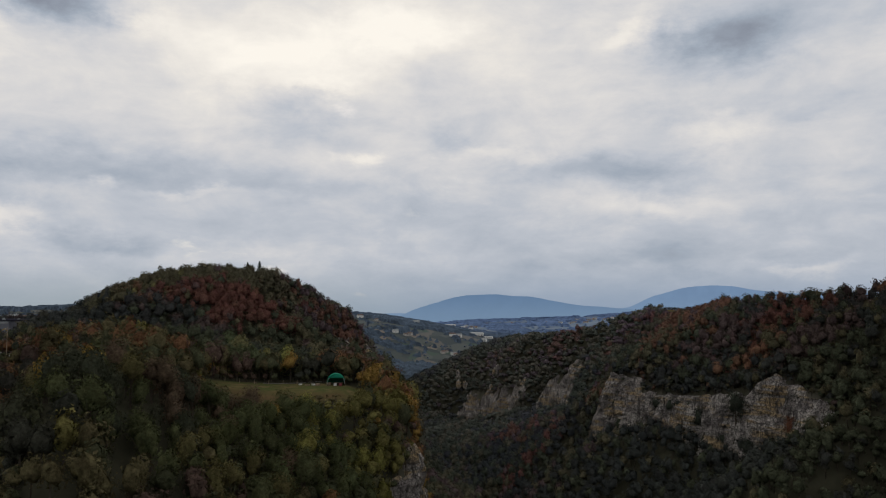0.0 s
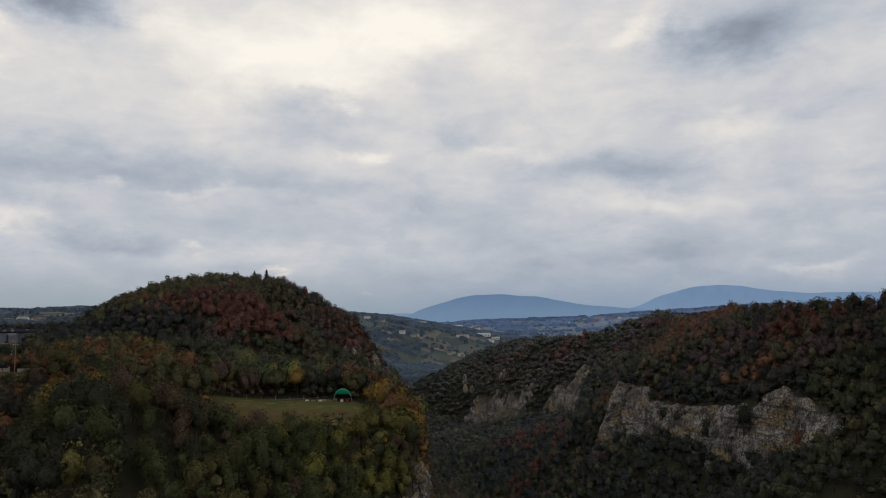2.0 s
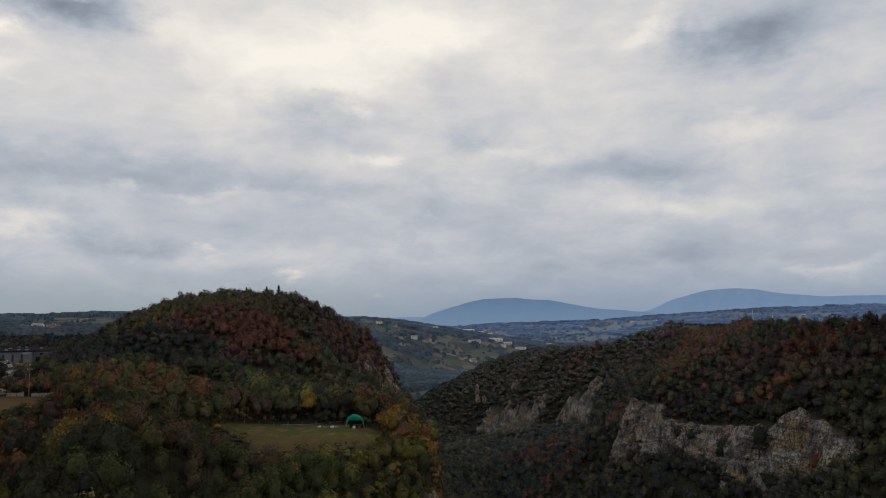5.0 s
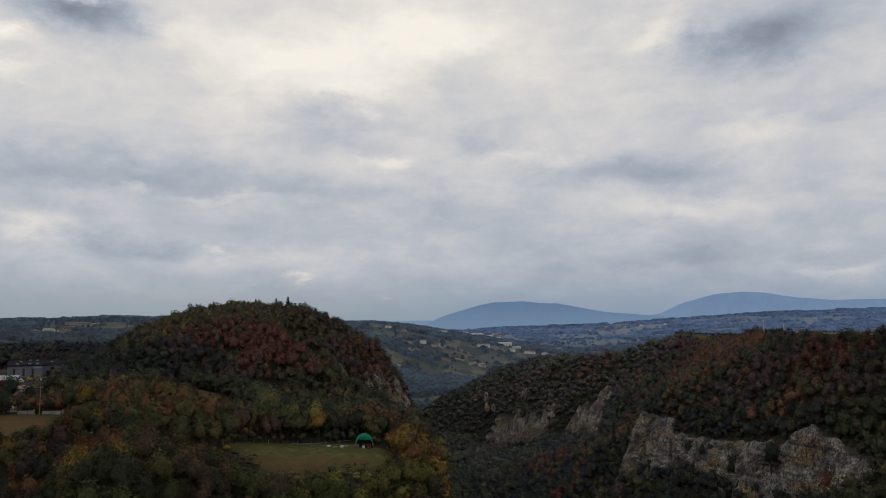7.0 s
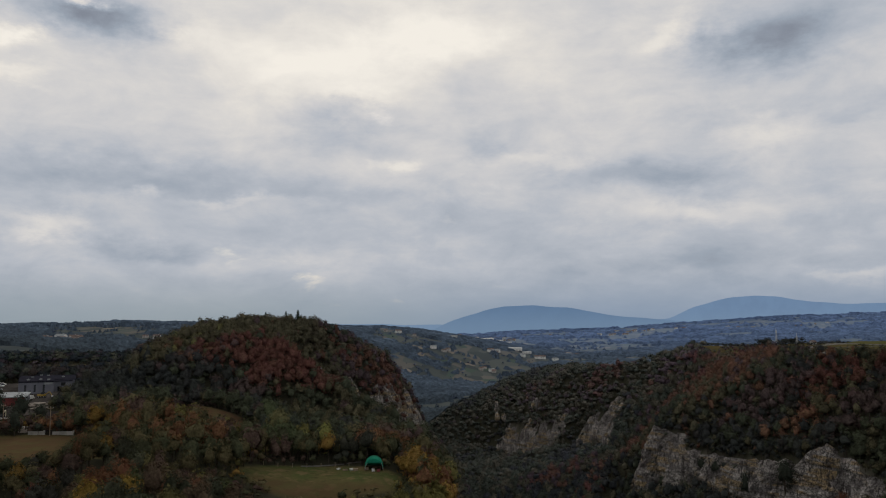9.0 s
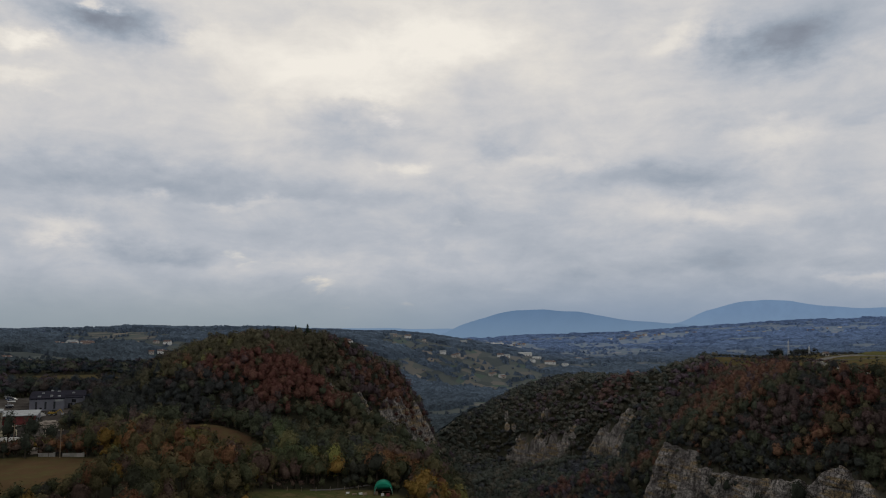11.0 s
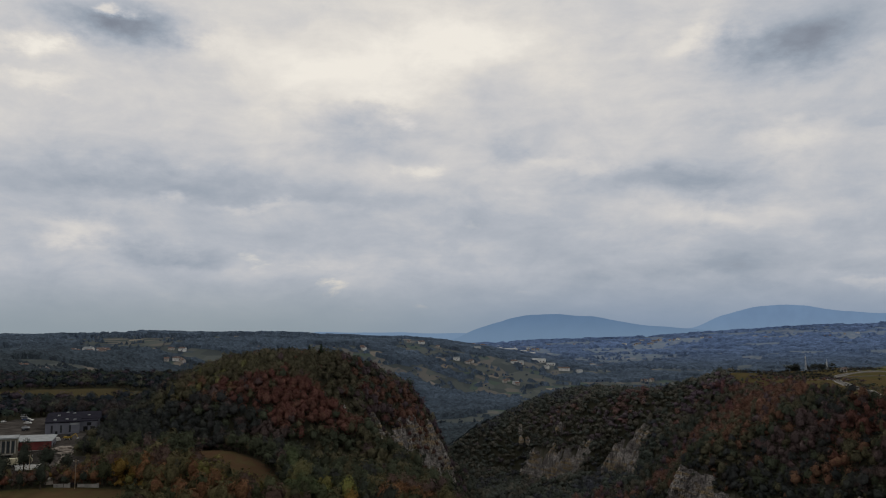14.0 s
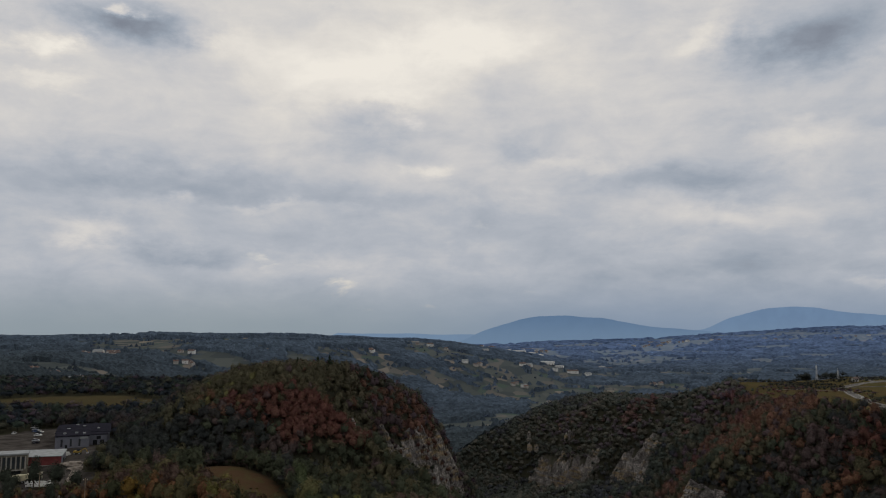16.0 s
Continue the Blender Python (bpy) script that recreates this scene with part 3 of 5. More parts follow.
def make_cliff(side, y0, y1, seed, label, ragged=0.25, proud=2.2):
    """A limestone face over the steep leg of the section: buttresses, ledges, overhangs and cracks in real relief."""
    f, fz, b, bz_ = (3, 4, 5, 6) if side == "left" else (9, 10, 11, 12)
    out = 1.0 if side == "left" else -1.0
    ys = np.linspace(y0, y1, int((y1 - y0) * 1.9))
    cut = section(ys)
    k = [cut[i] for i in (f, fz, b, bz_)]
    along = np.concatenate([[0], np.cumsum(np.hypot(np.diff(ys), np.diff(k[0])))])
    ends = np.minimum(sstep(0, 0.08, (ys - y0) / (y1 - y0)), sstep(0, 0.08, (y1 - ys) / (y1 - y0)))
    vs = np.linspace(0, 1, 56)
    U, V = np.meshgrid(along, vs)
    tall = (k[3] - k[1])[None, :]
    # pillars between upright cracks, and the blocks that they break into
    flat = U[:1] * 0
    tower = np.floor((U[:1] + 2.0 * wave(U[:1], flat, 6.0, 1.0, seed + 20)) / 5.5)
    top = face_top(side, ys)[None, :] + ragged * (0.8 * wave(U[:1], flat, 4.0, 1.0, seed) + 0.9 * (dice(tower, seed) - 0.5)) * ends
    low = -0.20 + ragged * 1.2 * wave(U[:1], flat, 16.0, 1.0, seed + 3)
    W = low + (top - low) * V
    X, Z = k[0] + (k[2] - k[0]) * W, k[1] + tall * W
    H = Z - Z.min()
    lay = 1.0 if side == "right" else 0.25
    big = np.floor((U + 3.2 * wave(U, H, 6.0, 14.0, seed + 20)) / 8.0)
    small = np.floor((U + 1.6 * wave(U, H, 3.0, 5.0, seed + 21)) / 2.3)
    bend = H + 4.5 * wave(U, H, 34.0, 40.0, seed + 22) + 0.9 * wave(U, H, 5.0, 4.0, seed + 24)
    tier = np.floor(bend / 4.6)
    chip = np.floor((bend + 0.6 * dice(small, 7.0)) / 1.5)
    blocks = 1.6 * dice(big, 1.0) + 0.8 * dice(small, 3.0) + 1.6 * dice(big, tier) + 0.8 * dice(small, chip)
    ledge = lay * (2.6 * dice(tier, seed) + 0.9 * dice(chip, seed + 1.0))
    butt = np.abs(wave(U, H, 19.0, 120.0, seed + 1)) * (13.0 if side == "left" else 9.0)
    ribs = np.abs(wave(U, H, 3.0, 20.0, seed + 2)) * (3.4 if side == "left" else 1.4)
    grit = wave(U, H, 1.6, 1.6, seed + 7) * 2.6
    crack = np.clip(1 - np.abs(wave(U, H, 11.0, 40.0, seed + 12)) / 0.04, 0, 1) * 4.0
    push = (proud - crack + butt + ribs + ledge + grit + blocks - 5.0) * (0.25 + 0.75 * ends)
    push = push * sstep(1.08, 0.93, V) + 0.3
    X = X + out * push
    Y = np.broadcast_to(ys, X.shape) + 0.8 * wave(U, H, 4.0, 6.0, seed + 9)
    # brow: the rock turns back into the slope
    Xb, Zb = X[-1] - out * 6.0, Z[-1] - 4.0
    P = np.concatenate([np.stack([X, Y, Z], -1), np.stack([Xb, Y[-1], Zb], -1)[None]])
    faces = grid_faces(P.shape[1], P.shape[0])
    ob = link("cliff", P.reshape(-1, 3), faces, M_ROCK, None, False)
    return tagged(ob, label, "cliff", kind="structure")


make_cliff("right", 346, 536, 3.0, "long grey limestone cliff with ochre stains above the gorge", 0.1)
make_cliff("right", 758, 806, 13.0, "grey limestone crag among trees", 0.75)
make_cliff("right", 826, 922, 23.0, "broad grey limestone face low on the wooded spur", 0.7)
make_cliff("left", 240, 282, 33.0, "bare limestone brow below the meadow trees")
make_cliff("left", 478, 652, 43.0, "streaked grey limestone wall of the round hill", 0.35, 3.5)


def make_range(name, mat, y, crest_x, crest_z, seed, label):
    """A far mountain ridge: a thin prism whose smoothed crest is shaped to fit the camera's view."""
    xs = np.linspace(-4300, 4300, 860)
    crest = np.interp(xs, crest_x, crest_z)
    crest = np.convolve(np.pad(crest, 4, "edge"), np.ones(9) / 9, "valid")
    crest = crest + 12 * fbm(xs, xs * 0 + seed, 160.0, 5, seed)
    back = np.stack([xs, xs * 0 + y + 40, crest * 0 - 50], -1)
    top = np.stack([xs, xs * 0 + y + 15, crest], -1)
    front = np.stack([xs, xs * 0 + y - 20, crest * 0 - 50], -1)
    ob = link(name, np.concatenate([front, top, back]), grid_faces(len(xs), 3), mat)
    return tagged(ob, label, "mountain", kind="structure")


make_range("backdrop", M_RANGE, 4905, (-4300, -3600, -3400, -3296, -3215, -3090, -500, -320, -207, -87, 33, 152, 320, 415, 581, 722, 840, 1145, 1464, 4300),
           (250, 296, 308, 312, 294, 250, 175, 220, 273, 311, 351, 369, 381, 371, 360, 330, 304, 286, 240, 230), 4.0, "flat-topped mountain with haze blue painted in")
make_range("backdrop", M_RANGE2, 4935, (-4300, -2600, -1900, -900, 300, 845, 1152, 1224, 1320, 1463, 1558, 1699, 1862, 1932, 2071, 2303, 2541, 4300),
           (262, 268, 272, 262, 255, 280, 286, 309, 357, 399, 422, 429, 422, 405, 388, 377, 385, 340), 9.0, "long pale mountain ridge with haze painted in")
# ---- trees ----
PALETTE = {
    "dark": (0.038, 0.044, 0.034), "green": (0.054, 0.066, 0.034), "olive": (0.088, 0.084, 0.040), "lime": (0.125, 0.125, 0.040),
    "gold": (0.19, 0.130, 0.034), "orange": (0.140, 0.078, 0.040), "rust": (0.118, 0.057, 0.036), "brown": (0.084, 0.062, 0.048),
}
NAMES = list(PALETTE)
TINTS = np.array([PALETTE[n] for n in NAMES])


def crown_quads(rng, n, radius, low, high, size, core=(9, 5), lobes=8):
    """A broad crown: a lumpy body of overlapping lobes, and leaf clumps that stand out from it."""
    mid, half = 0.5 * (low + high), 0.5 * (high - low)
    scale = np.array([radius, radius, half])
    cen = rng.normal(size=(lobes, 3))
    cen /= np.linalg.norm(cen, axis=1, keepdims=True)
    cen *= rng.uniform(0.35, 0.60, (lobes, 1))
    cen[0] = (0, 0, 0.42)
    rad = rng.uniform(0.38, 0.56, lobes)

    # the body: how far the lobes reach in each direction
    az = np.linspace(0, 2 * np.pi, core[0] + 1)
    el = np.linspace(-0.9, np.pi / 2, core[1] + 1)
    A, E = np.meshgrid(az, el)
    d = np.stack([np.cos(A) * np.cos(E), np.sin(A) * np.cos(E), np.sin(E)], -1).reshape(-1, 3)
    along = d @ cen.T
    disc = along ** 2 - (cen ** 2).sum(1) + rad ** 2
    reach = np.where(disc > 0, along + np.sqrt(np.maximum(disc, 0)), 0.45)
    best = reach.argmax(1)
    r = reach.max(1)
    body = d * (r * rng.uniform(0.52, 0.74, len(r)))[:, None]
    nor = d * 0.6 + (d * r[:, None] - cen[best]) * 0.9 + np.array([0, 0, 0.2])
    nor[:, :2] *= half / radius
    nor /= np.linalg.norm(nor, axis=1, keepdims=True)
    both = np.concatenate([body * scale + np.array([0, 0, mid]), nor], 1)
    i = np.arange(len(d)).reshape(core[1] + 1, core[0] + 1)
    out = [both[np.stack([i[:-1, :-1], i[:-1, 1:], i[1:, 1:], i[1:, :-1]], -1).reshape(-1)]]

    # leaf clumps on the lobes
    pick = rng.integers(0, lobes, n)
    d = rng.normal(size=(n, 3))
    d[:, 2] += 0.35
    d /= np.linalg.norm(d, axis=1, keepdims=True)
    p = cen[pick] + d * (rad[pick] * rng.uniform(0.74, 1.12, n))[:, None]
    nor = d * 0.9 + p * 0.6 + rng.normal(size=(n, 3)) * 0.42
    nor /= np.linalg.norm(nor, axis=1, keepdims=True)
    soft = p * 0.6 + d * 0.7 + rng.normal(size=(n, 3)) * 0.10 + np.array([0, 0, 0.2])
    soft[:, :2] *= half / radius
    soft /= np.linalg.norm(soft, axis=1, keepdims=True)
    p = p * scale + np.array([0, 0, mid])
    a = np.cross(nor, rng.normal(size=(n, 3)))
    a /= np.linalg.norm(a, axis=1, keepdims=True)
    b = np.cross(nor, a)
    s = size * rng.uniform(0.6, 1.3, (n, 1))
    j = lambda: rng.uniform(0.6, 1.3, (n, 1))
    quad = np.stack([p - a * s * j() - nor * s * 0.25, p - b * s * j() * 0.8, p + a * s * j() - nor * s * 0.25, p + b * s * j() * 0.8], 1)
    out.append(np.concatenate([quad.reshape(-1, 3), np.repeat(soft, 4, 0)], 1))
    mark = np.concatenate([np.full(len(o), float(q)) for q, o in enumerate(out)])[:, None]
    return np.concatenate([np.concatenate(out), mark], 1)


def fir_quads(rng, n, radius, high, size):
    """Drooping boughs of a fir, narrow towards the top."""
    h = rng.uniform(0, 1, n) ** 0.8
    th = rng.uniform(0, 2 * np.pi, n)
    r = radius * (1 - h) * (0.75 + 0.35 * np.sin(h * 40)) * rng.uniform(0.75, 1.05, n) + 0.15
    p = np.stack([r * np.cos(th), r * np.sin(th), 1.2 + h * (high - 1.2)], -1)
    out = np.stack([np.cos(th), np.sin(th), -0.35 + 0 * th], -1)
    side = np.stack([-np.sin(th), np.cos(th), 0 * th], -1)
    s = size * (1.2 - 0.7 * h)[:, None] * rng.uniform(0.7, 1.2, (n, 1))
    quad = np.stack([p + side * s * 0.7, p - out * s, p - side * s * 0.7, p + out * s], 1).reshape(-1, 3)
    soft = out * np.array([1, 1, 0]) + np.array([0, 0, 0.7])
    return np.concatenate([quad, np.repeat(soft / np.linalg.norm(soft, axis=1, keepdims=True), 4, 0), quad[:, :1] * 0], 1)


def stem_quads(points, radii, sides):
    """A tapered stem along points, as quads with their own corners."""
    rings = []
    for p, r in zip(points, radii):
        th = np.arange(sides) * 2 * np.pi / sides
        rings.append(np.stack([p[0] + r * np.cos(th), p[1] + r * np.sin(th), p[2] + 0 * th], -1))
    out = []
    for lo, hi in zip(rings[:-1], rings[1:]):
        for i in range(sides):
            k = (i + 1) % sides
            nor = np.cross(lo[k] - lo[i], hi[i] - lo[i])
            nor = nor / max(np.linalg.norm(nor), 1e-9)
            out += [np.concatenate([c, nor, [0.0]]) for c in (lo[i], lo[k], hi[k], hi[i])]
    return np.array(out)


def tree_shape(seed, n, size, high=13.0, radius=4.3, sides=6, limbs=5, fir=False, core=(9, 5)):
    """Quads of the crown and of the trunk with its limbs, in metres, the foot at the origin."""
    rng = np.random.default_rng(seed)
    if fir:
        crown = fir_quads(rng, n, radius, high, size)
        return crown, stem_quads([(0, 0, -1.0), (0, 0, high * 0.5), (0, 0, high * 0.97)], [0.28, 0.18, 0.03], sides)
    low = high * 0.12
    crown = crown_quads(rng, n, radius, low, high, size, core)
    bend = rng.normal(size=2) * 0.35
    trunk = [stem_quads([(0, 0, -1.5), (bend[0] * 0.3, bend[1] * 0.3, high * 0.25), (bend[0], bend[1], high * 0.62)], [0.36, 0.26, 0.12], sides)]
    for i in range(limbs):
        th = 2 * np.pi * (i + rng.uniform(0, 0.7)) / limbs
        z0 = high * rng.uniform(0.24, 0.42)
        reach = radius * rng.uniform(0.5, 0.75)
        d = np.array([math.cos(th), math.sin(th)])
        trunk.append(stem_quads([(0, 0, z0), (*(d * reach * 0.5), z0 + high * 0.14), (*(d * reach), z0 + high * 0.3)], [0.14, 0.09, 0.03], max(3, sides - 2)))
    return crown, np.concatenate(trunk)


def quads(v):
    return np.arange(len(v)).reshape(-1, 4)


def scatter(x0, x1, y0, y1, step, seed):
    """Jittered places on the plan."""
    rng = np.random.default_rng(seed)
    gx, gy = np.meshgrid(np.arange(x0, x1, step), np.arange(y0, y1, step * 0.9))
    gx = gx + (np.arange(gx.shape[0]) % 2 * step * 0.5)[:, None]
    x = (gx + rng.uniform(-0.46, 0.46, gx.shape) * step).ravel()
    y = (gy + rng.uniform(-0.46, 0.46, gy.shape) * step).ravel()
    return x, y


def wooded(x, y):
    """Where trees stand: not on meadows, fields, yards, roads or cliffs."""
    clear = np.maximum.reduce([meadow(x, y), apron(x, y), brown_field(x, y), yard(x, y), plateau_grass(x, y), back_field(x, y)])
    return (clear < 0.0) & (inside(x, y, -42, 284, 15, 24) < 0) & ~on_face(x, y) & (slope(x, y) < 4.0)


# drifts of one colour: x, y, radius, colour, share of the trees
DRIFTS = [
    (-45, 215, 44, "green", 0.55), (-18, 235, 30, "green", 0.6), (-30, 250, 30, "lime", 0.3), (-100, 190, 46, "dark", 0.6), (-140, 310, 26, "lime", 0.4), (-165, 300, 30, "orange", 0.35), (-130, 285, 22, "olive", 0.5),
    (-22, 285, 26, "lime", 0.45), (-22, 298, 22, "gold", 0.6), (-18, 300, 20, "orange", 0.35), (-20, 240, 14, "lime", 0.5), (-88, 336, 26, "green", 0.85), (-84, 338, 22, "lime", 0.3), (-100, 322, 9, "lime", 0.5), (-60, 330, 16, "dark", 0.6),
    (-40, 332, 12, "orange", 0.5), (-156, 322, 8, "gold", 0.9), (-143, 330, 11, "orange", 0.8), (-112, 286, 15, "orange", 0.7), (-92, 235, 12, "brown", 0.6), (-70, 205, 26, "brown", 0.5), (-100, 215, 20, "rust", 0.35),
    (-150, 430, 34, "brown", 0.5), (-110, 466, 16, "rust", 0.8), (-128, 456, 24, "rust", 0.75), (-118, 440, 18, "rust", 0.6), (-97, 446, 13, "rust", 0.7), (-152, 456, 20, "rust", 0.5), (-178, 450, 20, "orange", 0.55), (-200, 440, 18, "olive", 0.7), (-80, 520, 26, "brown", 0.5), (-140, 525, 46, "olive", 0.7), (-110, 510, 24, "olive", 0.5), (-185, 480, 26, "lime", 0.25), (-150, 530, 50, "olive", 0.75), (-185, 490, 30, "olive", 0.7), (-75, 590, 22, "orange", 0.55), (-66, 615, 20, "orange", 0.6),
    (-200, 420, 30, "dark", 0.7), (-160, 425, 24, "dark", 0.7), (150, 560, 34, "olive", 0.6), (120, 545, 22, "orange", 0.45), (165, 640, 40, "olive", 0.5), (150, 500, 30, "orange", 0.3), (190, 440, 40, "rust", 0.3), (170, 580, 40, "orange", 0.35), (130, 500, 16, "olive", 0.4), (120, 560, 26, "olive", 0.5), (175, 470, 30, "brown", 0.6), (200, 420, 40, "dark", 0.45), (215, 480, 20, "orange", 0.5), (180, 560, 30, "orange", 0.45), (205, 450, 26, "rust", 0.45), (165, 430, 22, "orange", 0.35), (185, 395, 20, "brown", 0.5),
    (100, 650, 34, "orange", 0.4), (110, 590, 24, "brown", 0.6), (150, 640, 40, "orange", 0.35), (110, 400, 60, "dark", 0.7), (75, 500, 50, "dark", 0.5), (60, 560, 26, "rust", 0.5), (40, 640, 60, "dark", 0.5),
]


def tints(x, y, z, seed):
    """Autumn colours in drifts: reds on the hill's brow and the right-hand slopes, greens near the meadow; haze put
    into the colour farther off.
    """
    rng = np.random.default_rng(seed)
    n = fbm(x, y, 70.0, 3, 2.0) * 1.1 + rng.normal(size=len(x)) * 0.08
    belt = np.exp(-(((x + 135) / 60) ** 2 + ((y - 464) / 24) ** 2)) * 0.30
    shelf = 0.12 * np.exp(-(((y - 230) / 60) ** 2 + ((x + 115) / 50) ** 2))
    east = 0.05 * sstep(60, 110, x) * sstep(760, 640, y) - 0.12 * sstep(700, 800, y) - 0.10 * sstep(175, 130, z) * sstep(40, 90, x)
    v = n + belt + shelf + east + 0.02
    edges = [-0.20, -0.03, 0.09, 0.16, 0.22, 0.29]
    idx = np.array([0, 1, 2, 7, 7, 5, 6])[np.digitize(v, edges)]
    odd = rng.uniform(size=len(x))
    idx = np.where((odd < 0.03) & (x < 20) & (y < 350), 3, idx)
    idx = np.where((odd > 0.035) & (odd < 0.05) & (x < 20) & (y < 350), 4, idx)
    idx = np.where((odd > 0.60) & (odd < 0.76), 1, idx)
    idx = np.where((odd > 0.80) & (odd < 0.90), 2, idx)
    base = TINTS[idx]
    calm = 0.12
    base = base + (np.array((0.074, 0.064, 0.038)) - base) * calm
    for cx, cy, r, tint, share in DRIFTS:
        near = np.hypot(x - cx, y - cy) < r * (1 + 0.9 * fbm(x, y, 16.0, 2, 3.0))
        base = np.where((near & (rng.uniform(size=len(x)) < share))[:, None], 0.88 * np.array(PALETTE[tint]) + 0.12 * base, base)
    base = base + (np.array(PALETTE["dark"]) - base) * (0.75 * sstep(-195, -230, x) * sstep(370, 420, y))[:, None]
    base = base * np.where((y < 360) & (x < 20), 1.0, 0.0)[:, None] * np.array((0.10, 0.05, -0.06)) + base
    # haze put into the leaf colour: bluer the farther along y
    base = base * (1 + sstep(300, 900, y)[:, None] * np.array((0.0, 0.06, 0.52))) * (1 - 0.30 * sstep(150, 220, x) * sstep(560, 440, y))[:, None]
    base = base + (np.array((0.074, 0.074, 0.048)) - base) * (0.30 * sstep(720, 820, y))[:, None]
    return base * (1 + (rng.uniform(0.86, 1.14, (len(x), 1)) - 1) * np.where(y > 720, 0.45, 1.0)[:, None])


def woodland(name, x, y, shapes, seed, label, tint=None, smin=0.7, smax=1.2, parent=None, gain=1.0, dx=0.0):
    """Many trees as one mesh; each face carries its tree's leaf colour."""
    rng = np.random.default_rng(seed)
    z = height(x, y)
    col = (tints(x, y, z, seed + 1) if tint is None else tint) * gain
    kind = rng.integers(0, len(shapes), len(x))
    # every leaf colour leans towards the blue of haze
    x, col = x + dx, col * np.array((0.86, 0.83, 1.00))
    V, C = [], []
    for i, (crown, trunk) in enumerate(shapes):
        m = np.where(kind == i)[0]
        if not len(m):
            continue
        th, s = rng.uniform(0, 6.28, len(m)), rng.uniform(smin, smax, len(m))
        hgt = s * rng.uniform(0.80, 1.20, len(m))
        base = np.concatenate([crown, trunk])
        c, sn = np.cos(th)[:, None], np.sin(th)[:, None]
        vx = (base[:, 0] * c - base[:, 1] * sn) * s[:, None] + x[m][:, None]
        vy = (base[:, 0] * sn + base[:, 1] * c) * s[:, None] + y[m][:, None]
        vz = base[:, 2] * hgt[:, None] + z[m][:, None]
        nx, ny = base[:, 3] * c - base[:, 4] * sn, base[:, 3] * sn + base[:, 4] * c
        V.append(np.stack([vx, vy, vz, nx, ny, np.broadcast_to(base[:, 5], nx.shape), np.broadcast_to(base[:, 6], nx.shape)], -1).reshape(-1, 7))
        fc = np.repeat(col[m][:, None, :], len(base) // 4, 1)
        fc[:, len(crown) // 4:] = (0.05, 0.042, 0.034)
        C.append(fc.reshape(-1, 3))
    V, C = np.concatenate(V), np.concatenate(C)
    ob = link(name, V, quads(V), M_WOOD, parent)
    rgba = np.concatenate([C, np.ones((len(C), 1))], 1).astype(np.float32)
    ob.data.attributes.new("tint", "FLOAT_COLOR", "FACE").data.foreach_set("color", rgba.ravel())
    return tagged(ob, label, "woodland", kind="stuff")


MID = [tree_shape(10 + i, 76, 1.0, 12.5, 4.9 + 0.4 * (i % 3), 3, 0, core=(6, 3)) for i in range(10)]
GORGE = [tree_shape(170 + i, 22, 1.8, 11.0, 5.8 + 0.5 * (i % 2), 3, 0, core=(5, 3)) for i in range(8)]
SMALL = [tree_shape(30 + i, 11, 2.6, 9.0, 7.2 + 0.5 * (i % 2), 3, 0, core=(5, 2)) for i in range(8)]
FINE = [tree_shape(110 + i, 250, 0.66, 12.5, 5.0, 4, 0, core=(8, 4)) for i in range(8)]
UNDER = [tree_shape(150 + i, 16, 1.1, 5.0, 4.6, 3, 0, core=(5, 2)) for i in range(4)]
SHRUB = [tree_shape(70 + i, 34, 0.9, 8.0, 4.3, 3, 0, core=(6, 3)) for i in range(6)]


def near_strip(x, y):
    """The stretch of the shelf whose trees stand as single things."""
    return (x > -112) & (x < -8) & (y > 160) & (y < 242)


